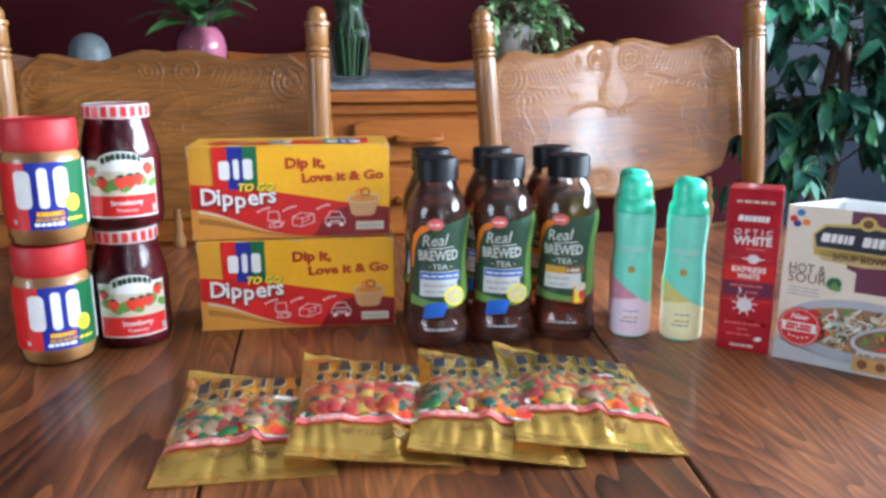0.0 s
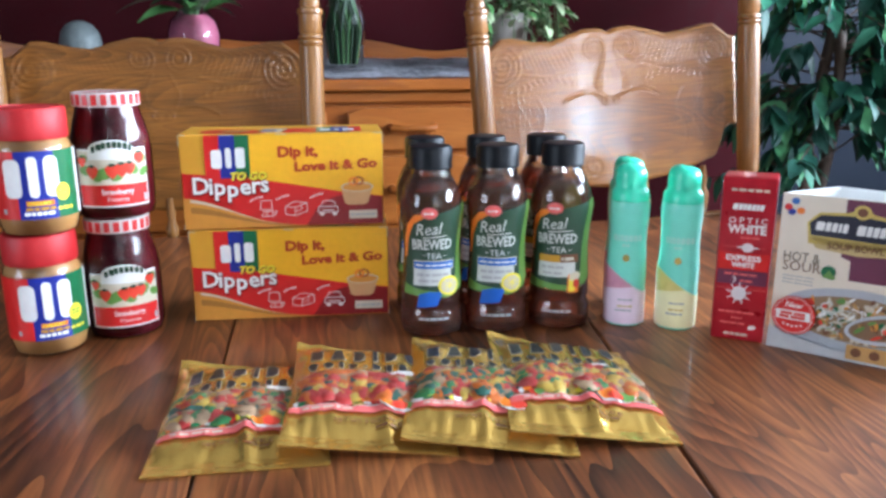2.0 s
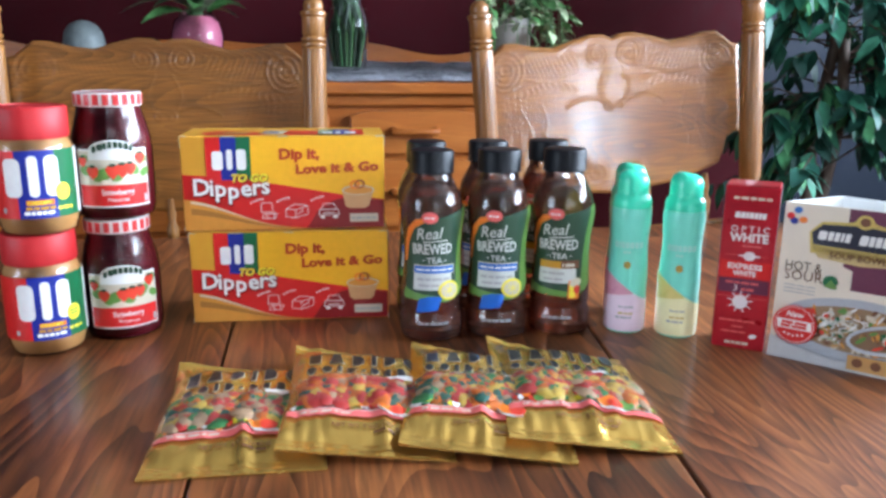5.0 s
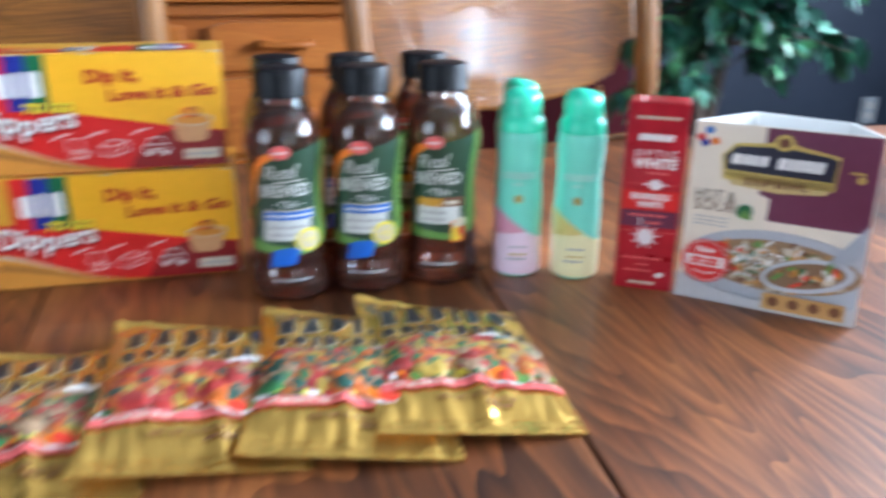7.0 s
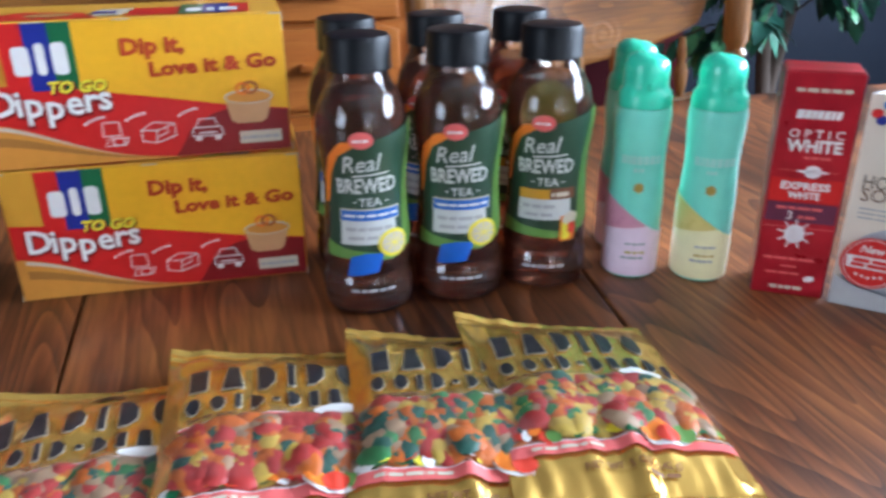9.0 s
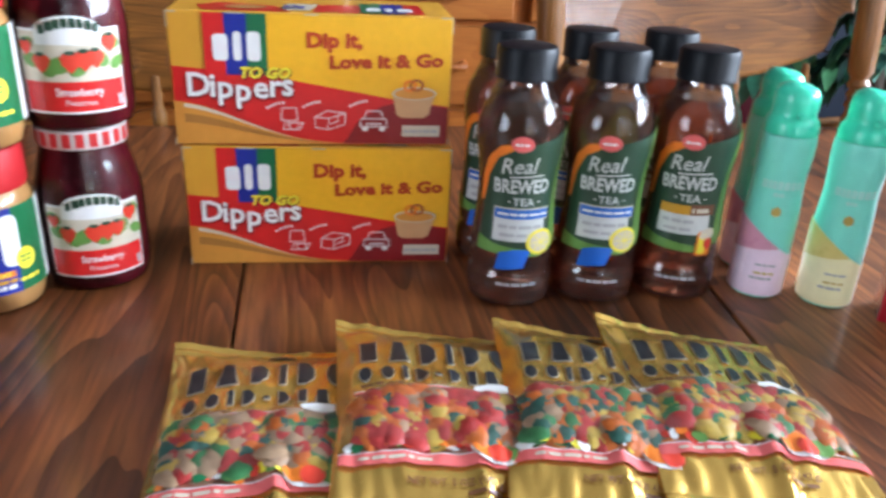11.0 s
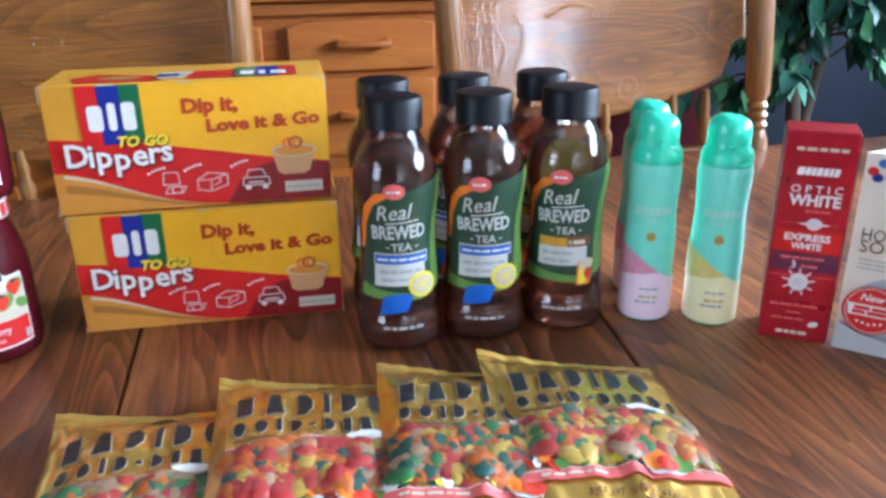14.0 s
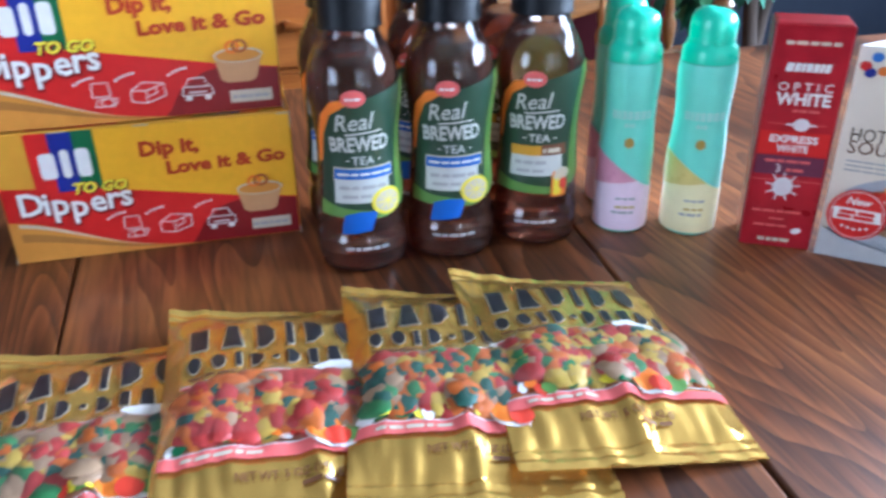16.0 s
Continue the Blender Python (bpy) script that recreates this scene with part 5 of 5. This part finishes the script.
p.bars(.225 * W, .79 * H, .0095, (.0085, .005, .005, .003, .005), .0012, WHITE_INK, 4, .15)
p.bars(.475 * W, .785 * H, .0105, (.008, .005, .0055, .005, .005, .005), .001, WHITE_INK, 4, .15)
p.poly([(.19 * W, .745 * H), (.79 * W, .735 * H), (.75 * W, .675 * H), (.5 * W, .655 * H), (.24 * W, .675 * H)], ink("pale_gold_ink", (.55, .42, .17)), 2)
p.text("SOUP BOWL", .31 * W, .685 * H, .0065, BROWN, 5, .055, 0, .0002)
p.text("HOT &", .045 * W, .575 * H, .0105, ink("dark_brown_ink", (.10, .06, .03)), 2, .037)
p.text("SOUR", .045 * W, .515 * H, .0105, BROWN, 2, .039)
p.oval(.335 * W, .535 * H, .0075, .0068, GREEN, 3, 20)
p.poly([(.30 * W, .50 * H), (.34 * W, .55 * H), (.385 * W, .50 * H), (.36 * W, .49 * H)], LEAF_INK, 4)
for k in range(3):
    p.bars(.05 * W, (.475 - .022 * k) * H, .0012, (.012, .008, .010), .001, GREY_INK, 2)
for dx, dy, c in ((0, .006, SKY), (-.007, -.001, RED), (.006, -.004, ORANGE), (-.003, -.006, BLUE)):
    p.oval(.085 * W + dx, .92 * H + dy, .0042, .0036, c, 2)
p.bars(.86 * W, .80 * H, .0025, (.004, .006), .001, GOLD_INK, 2)
p.oval(.915 * W, .775 * H, .0035, .0035, GOLD_INK, 2)
# bowl picture
p.poly([(.03 * W, .035 * H), (.995 * W, .035 * H), (.995 * W, .44 * H)] + [(W * (.55 + .5 * math.cos(radians(a))), H * (.27 + .18 * math.sin(radians(a)))) for a in range(35, 181, 8)] + [(.04 * W, .2 * H)], ink("bowl_grey_ink", (.42, .44, .47)), 2)
p.oval(.55 * W, .255 * H, .45 * W, .145 * H, ink("broth_ink", (.3, .19, .10)), 3, 0, 28)
foods = (CREAM, WHITE_INK, TAN, STRAW, LEAF_INK, GREEN, BROWN, LIGHT_TAN, CREAM, CREAM)
for k in range(150):
    a, r = rng.uniform(0, 6.28), math.sqrt(rng.uniform(0, 1))
    p.oval((.55 + .41 * r * math.cos(a)) * W, (.255 + .125 * r * math.sin(a)) * H, rng.uniform(.002, .0075), rng.uniform(.0012, .0032), rng.choice(foods), 4 + k % 6, rng.uniform(0, 180), 9)
for k in range(46):                       # noodles in the broth
    a, r = rng.uniform(0, 6.28), math.sqrt(rng.uniform(0, 1))
    x, y, b, q = (.55 + .38 * r * math.cos(a)) * W, (.255 + .11 * r * math.sin(a)) * H, rng.uniform(0, 6.28), rng.uniform(.004, .010)
    p.line([(x + q * math.cos(b + e * .6), y + .55 * q * math.sin(b + e * .6)) for e in range(5)], rng.uniform(.0009, .0017), rng.choice((CREAM, WHITE_INK, PALE_INK)), 10)
p.oval(.72 * W, .235 * H, .25 * W, .095 * H, ink("spoon_ink", (.5, .53, .57)), 11, 12, 26)
p.poly([(.86 * W, .24 * H), (.995 * W, .42 * H), (.995 * W, .56 * H), (.80 * W, .31 * H)], ink("spoon_shade_ink", (.36, .39, .43)), 11)
p.oval(.71 * W, .235 * H, .215 * W, .072 * H, ink("broth_dark_ink", (.22, .13, .07)), 12, 12, 26)
for k in range(26):
    a, r = rng.uniform(0, 6.28), math.sqrt(rng.uniform(0, 1))
    p.oval((.71 + .18 * r * math.cos(a)) * W, (.235 + .055 * r * math.sin(a) + .035 * r * math.cos(a)) * H, rng.uniform(.002, .007), rng.uniform(.0012, .003), rng.choice(foods), 13 + k % 4, rng.uniform(0, 180), 9)
p.poly([(.0 * W, .004 * H), (.995 * W, .004 * H), (.995 * W, .10 * H), (.7 * W, .055 * H), (.4 * W, .06 * H), (.1 * W, .11 * H), (.004 * W, .15 * H)], ink("pale_blue_grey_ink", (.5, .5, .5)), 17)
p.rect(.50 * W, .02 * H, .94 * W, .115 * H, TAN, 18)
for k in range(4):
    p.oval((.56 + .11 * k) * W, .07 * H, .005, .005, BROWN, 19)
p.oval(.155 * W, .235 * H, .0225, .0215, RED, 18, 0, 28)
p.ring(.155 * W, .235 * H, .0195, .0006, WHITE_INK, 19)
p.rect(.155 * W - .017, .205 * H, .155 * W + .018, .265 * H, WHITE_INK, 19, -.1)
p.text("New", .155 * W, .285 * H, .0062, WHITE_INK, 19, None, .3, .0002, "CENTER")
p.bars(.155 * W - .013, .237 * H, .0032, (.012, .012), .0015, RED, 20)
p.bars(.155 * W - .014, .214 * H, .0032, (.010, .015), .0015, RED, 20)
for k in range(5):
    p.oval(.155 * W + (k - 2) * .0045, .163 * H + abs(k - 2) * .001, .0012, .0012, WHITE_INK, 19)
p.done("front_print", sb, "printed bowl of noodle soup and gold emblem")

# ---- bags of gummy candy ----
GOLD_FILM = mat("gold_film", (.70, .42, .095), .22, .74, .10, 30, .25)
FILM = clear("clear_film", (1, .99, .98), .16, 1.25, 0.03)
GUMMY = [mat("gummy_" + n, c, .45, 0, .2, 80, 0, 0, .35, .22) for n, c in (("red", (.47, .04, .035)), ("orange", (.60, .14, .022)), ("yellow", (.60, .40, .07)), ("green", (.05, .21, .07)), ("clear", (.38, .24, .14)), ("dark_green", (.03, .11, .08)))]
gb = bmesh.new()
bmesh.ops.create_icosphere(gb, subdivisions=2, radius=1)
for v in gb.verts:                        # a lozenge with soft lumps
    v.co = Vector((v.co.x * .0118, v.co.y * .0092, v.co.z * .0042)) * (1 + .07 * math.sin(5 * v.co.x + 1) + .05 * math.sin(6 * v.co.y))
GUMMY_MESH = [mesh_of("gummy_candy", gb.copy(), g, True) for g in GUMMY]
gb.free()
BW, BL = .147, .198
MIX = ((4, 4, 0, 1, 2, 3, 5, 4, 0), (1, 0, 1, 4, 0, 2, 5, 1, 0), (1, 1, 0, 4, 5, 5, 3, 2, 1), (3, 0, 2, 4, 1, 2, 5, 1, 4, 0))


def candy_bag(m, seed, curl):
    r = random.Random(seed)
    sx, sy = r.uniform(0, 9), r.uniform(0, 9)

    def height(u, v):
        s, t = u / (BW / 2), v / BL
        inside = max(0, 1 - abs(s) ** 3.2) * max(0, min(1, (t - .085) / .34)) * max(0, min(1, (.95 - t) / .17))
        h = .0185 * inside ** .6
        h += .0022 * noise.noise((u * 38 + sx, v * 26 + sy, 1.3)) * (.35 + inside)
        h += .0016 * noise.noise((u * 95 + sx, v * 42 + sy, 4.1))
        if t < .26:                                # creases running up from the lower seam
            h += .0034 * abs(noise.noise((u * 70 + sx, v * 16 + sy, 7.7))) * min(1, t / .08)
        fold = abs((s - r0) * .8 + (t - .25) * .25)
        if t < .34:
            h += .0045 * max(0, 1 - fold / .10) * (1 if t > .06 else t / .06)
        if t < .085 or t > .93:
            h += .0007 * math.sin(v * 2100)
        h += curl * max(0, (t - .72) / .28) ** 1.6 * max(0, -s * .9 + .10) ** 1.3
        return max(h, 0) + .0012

    r0 = r.uniform(-.1, .25)
    b = thing("candy_bag", m, "shiny gold bag of gummy candy with a clear window", "candy bag", "overlapping candy bags")

    def outline_u(s, t):
        return s * BW / 2 * (1 - .035 * math.sin(math.pi * t))

    nx, ny = 72, 96
    bm = bmesh.new()
    top, low = [], []
    for i in range(nx + 1):
        ct, cl = [], []
        for j in range(ny + 1):
            s, t = -1 + 2 * i / nx, j / ny
            u, v = outline_u(s, t), t * BL
            z = height(u, v)
            lift = curl * max(0, (t - .72) / .28) ** 1.6 * max(0, -s * .9 + .10) ** 1.3
            ct.append(bm.verts.new((u, v, z)))
            cl.append(bm.verts.new((u, v, min(z - .0004, .0002 + lift))))
        top.append(ct)
        low.append(cl)
    for i in range(nx):
        for j in range(ny):
            bm.faces.new((top[i][j], top[i + 1][j], top[i + 1][j + 1], top[i][j + 1]))
            bm.faces.new((low[i][j], low[i][j + 1], low[i + 1][j + 1], low[i + 1][j]))
    for j in range(ny):
        bm.faces.new((top[0][j], top[0][j + 1], low[0][j + 1], low[0][j]))
        bm.faces.new((top[nx][j], low[nx][j], low[nx][j + 1], top[nx][j + 1]))
    for i in range(nx):
        bm.faces.new((top[i][0], low[i][0], low[i + 1][0], top[i + 1][0]))
        bm.faces.new((top[i][ny], top[i + 1][ny], low[i + 1][ny], low[i][ny]))
    part("gold_bag", bm, GOLD_FILM, b, "crinkled metallic gold film", None, True)

    def at(u, v, k):
        return (u * (1 - .035 * math.sin(math.pi * v / BL)), v, height(u, v) + .0005 * k)
    p = Print(at, .005)
    hw = BW / 2 - .003

    def arch(u):
        return .0975 + .0055 * math.cos(u / hw * 1.4)
    xs = [-hw + 2 * hw * i / 24 for i in range(25)]
    p.poly([(x, .050) for x in xs] + [(x, arch(x)) for x in xs[::-1]], ink("window_shadow_ink", (.46, .17, .11)) if seed == 0 else bpy.data.materials["window_shadow_ink"], 1)
    p.poly([(x, arch(x)) for x in xs] + [(x, arch(x) + .0022) for x in xs[::-1]], PINK, 2)
    p.poly([(x, arch(x) + .0022) for x in xs] + [(x, arch(x) + .0028) for x in xs[::-1]], WHITE_INK, 2)
    p.rect(-hw, .040, .012, .0475, PINK, 5)
    p.rect(.012, .040, hw, .046, PINK, 5)
    p.rect(-hw, .0475, hw, .0481, WHITE_INK, 5)
    p.bars(-hw + .012, .0425, .0022, (.006, .008, .01, .004, .009), .0016, CREAM, 6)
    # printed fruit along the lower edge of the window
    for k in range(26):
        x = -hw + .006 + (2 * hw - .012) * k / 25
        p.oval(x, .0515 + r.uniform(-.001, .006), r.uniform(.003, .006), r.uniform(.0025, .0042), r.choice((STRAW, ORANGE, LEAF_INK, GREEN, BRIGHT, WHITE_INK)), 6 + k % 3, r.uniform(0, 180), 10)
    p.oval(.027, .0525, .0195, .0112, WHITE_INK, 8)
    p.oval(.022, .0515, .0135, .0105, WHITE_INK, 9)
    p.oval(.019, .0525, .0105, .0088, ORANGE, 10)
    p.oval(.026, .048, .0075, .0062, STRAW, 11)
    p.oval(.037, .0495, .0075, .0065, LEAF_INK, 10)
    p.oval(.034, .0595, .0078, .005, GREEN, 9, 30)
    p.text("NET WT. 5 OZ (142 g)", -.03, .0285, .0042, BROWN, 4, .058, 0, .0001)
    p.bars(.005, .0235, .0022, (.01, .008), .0015, BROWN, 4)
    # plain silhouettes in place of the maker's lettering
    def mark(kind, x, y, w, hh):
        m = Print(at, .005)
        x, w = x + .1 * w, .8 * w
        for grow, c, lay in ((.0005, CREAM, 2), (0, CHARCOAL, 3)):
            x0, x1, y0, y1 = x - grow, x + w + grow, y - grow, y + hh + grow
            if kind == "tri":
                m.poly([(x0 - grow, y0), (x1 + grow, y0), ((x0 + x1) / 2 + .0032, y1), ((x0 + x1) / 2 - .0032, y1)], c, lay)
            elif kind == "oval":
                m.oval((x0 + x1) / 2, (y0 + y1) / 2, (x1 - x0) / 2, (y1 - y0) / 2, c, lay, 0, 18)
            elif kind == "dee":
                m.poly([(x0, y0), (x0 + .5 * w, y0), (x1, y0 + .3 * hh), (x1, y0 + .7 * hh), (x0 + .5 * w, y1), (x0, y1)], c, lay)
            else:
                m.rect(x0, y0, x1, y1, c, lay, 0, .0012)
        m.done("print_block", b)
    x = -.059
    for kind, w in (("bar", .0135), ("tri", .0165), ("dee", .0135), ("bar", .0055), ("dee", .0135), ("oval", .0165)):
        mark(kind, x, .1325, w, .0245)
        x += w + .0062
    x = -.060
    for kind, w in (("oval", .0100), ("oval", .0105), ("bar", .0045), ("dee", .0092), ("dash", .0045), ("dee", .0085), ("bar", .0068), ("tri", .0100), ("dee", .0085), ("oval", .0085)):
        mark(kind, x, .1125 if kind != "dash" else .1175, w, .0135 if kind != "dash" else .0035)
        x += w + .0048
    p.bars(-.058, .1075, .0018, (.008, .006, .012), .0016, BROWN, 2)
    p.oval(.034, .1075, .016, .0042, WHITE_INK, 4)
    p.rect(.012, .093, .022, .1015, RED, 5, .3)
    p.done("bag_print", b, "red, white and fruit-coloured print")
    p = Print(at, .005)
    p.oval(.004, .178, .011, .0045, ink("hang_hole_dark", (.03, .018, .01)) if seed == 0 else bpy.data.materials["hang_hole_dark"], 2)
    p.done("hang_hole", b)
    # candies pressing against the window
    for k in range(165):
        u, v = r.uniform(-hw + .013, hw - .013), r.uniform(.058, .096)
        ob = new("gummy_candy", GUMMY_MESH[r.choice(MIX[seed])])
        ob.parent = b
        rise, lean = (height(u, v + .005) - height(u, v - .005)) / .01, (height(u + .005, v) - height(u - .005, v)) / .01
        ob.matrix_basis = pose(u * .98, v, height(u, v) + .0016, math.degrees(math.atan(rise)), -math.degrees(math.atan(lean)), 0) @ pose(0, 0, 0, r.uniform(-9, 9), r.uniform(-9, 9), r.uniform(0, 180))
    film = Print(lambda u, v, k: tuple(Vector(at(u, v, 0)) + Vector((0, 0, .0064))), .006)
    film.poly([(x, .055) for x in xs] + [(x, arch(x)) for x in xs[::-1]], FILM, 0)
    sheet = film.done("window_film", b, "clear glossy film window")
    sheet.visible_shadow = False
    if sum(f.normal.z for f in sheet.data.polygons) < 0:
        sheet.data.flip_normals()
    return b


def bag_pose(left, right, up_left, up_right, long):
    """From the bag's two front corners (u, v in the room's axes) how high its left and right sides lie, and its length."""
    (ua, va), (ub, vb) = left, right
    yaw = math.degrees(math.atan2(vb - va, ub - ua))
    tilt = math.degrees(math.atan2(up_left - up_right, math.hypot(ub - ua, vb - va)))
    return ROOM @ pose((ua + ub) / 2, (va + vb) / 2, TOP + (up_left + up_right) / 2 + .0004, 0, 0, yaw) @ pose(0, 0, 0, 0, tilt, 0) @ Matrix.Diagonal((1, long, 1, 1))


candy_bag(bag_pose((-.256, -.281), (-.111, -.283), .0002, .0, 1.04), 0, .014)
candy_bag(bag_pose((-.150, -.276), (-.008, -.285), .016, .0, 1.06), 1, .006)
candy_bag(bag_pose((-.053, -.280), (.090, -.304), .016, .0, 1.07), 2, .006)
candy_bag(bag_pose((.038, -.283), (.182, -.299), .017, .0, 1.03), 3, .011)

# ---- open sales leaflet at the near edge ----
PAPER = mat("glossy_paper", (.56, .56, .56), .4, 0, .04, 60, .05, .2)
leaflet = thing("leaflet", ROOM @ pose(-.176, -.378, TOP), "open glossy sales leaflet with a curling page", "leaflet")


def page_z(x):
    """The left page arches up beside the fold."""
    return .0012 + (.018 * math.sin(math.pi * min(1, -x / .15)) ** .8 if x < 0 else .002 * math.exp(-x / .02))


for nm, x0, x1 in (("page", 0.0, .268), ("page", -.15, -.001)):
    bm = bmesh.new()
    n = 40
    rows = []
    for i in range(n + 1):
        x = x0 + (x1 - x0) * i / n
        rows.append([bm.verts.new((x, y, page_z(x) + dz)) for y in (0, -.16) for dz in (0, -.0008)])
    for a, c in zip(rows, rows[1:]):
        bm.faces.new((a[0], a[2], c[2], c[0]))
        bm.faces.new((a[1], c[1], c[3], a[3]))
        bm.faces.new((a[0], c[0], c[1], a[1]))
        bm.faces.new((a[2], a[3], c[3], c[2]))
    pg = part(nm, bm, PAPER, leaflet, "", None, True)
    p = Print(lambda u, v, k: (u, v, page_z(u) + .0004 * k), .01)
    if x0 == 0:
        for q in range(3):
            xa = .014 + q * .086
            p.rect(xa, -.026, xa + .072, -.018, BLUE, 1)
            p.rect(xa, -.031, xa + .072, -.0262, RED, 1)
            p.bars(xa + .012, -.024, .004, (.012, .009, .014), .002, WHITE_INK, 2)
            for e in range(16):
                w = rng.uniform(.006, .018)
                xx, yy = xa + rng.uniform(0, .054), -.046 - rng.uniform(0, .085)
                p.rect(xx, yy, xx + w, yy + rng.uniform(.008, .02), rng.choice((SKY, RED, NAVY_INK, ORANGE, LEAF_INK, GREY_INK, TAN, CREAM, BROWN)), 1 + e % 8)
            p.bars(xa + .01, -.145, .006, (.012, .02), .004, RED, 10)
        for q in range(2):
            p.rect(.0895 + q * .086, -.15, .092 + q * .086, -.016, CREAM, 1)
    else:
        p.rect(-.115, -.15, -.05, -.03, ink("teal_ink", (.03, .25, .33)), 1)
        p.rect(-.045, -.12, -.012, -.03, ink("violet_ink", (.25, .12, .4)), 1)
        p.rect(-.09, -.06, -.06, -.035, BROWN, 2)
        p.oval(-.07, -.09, .018, .014, STRAW, 2)
    p.done("page_print", pg)
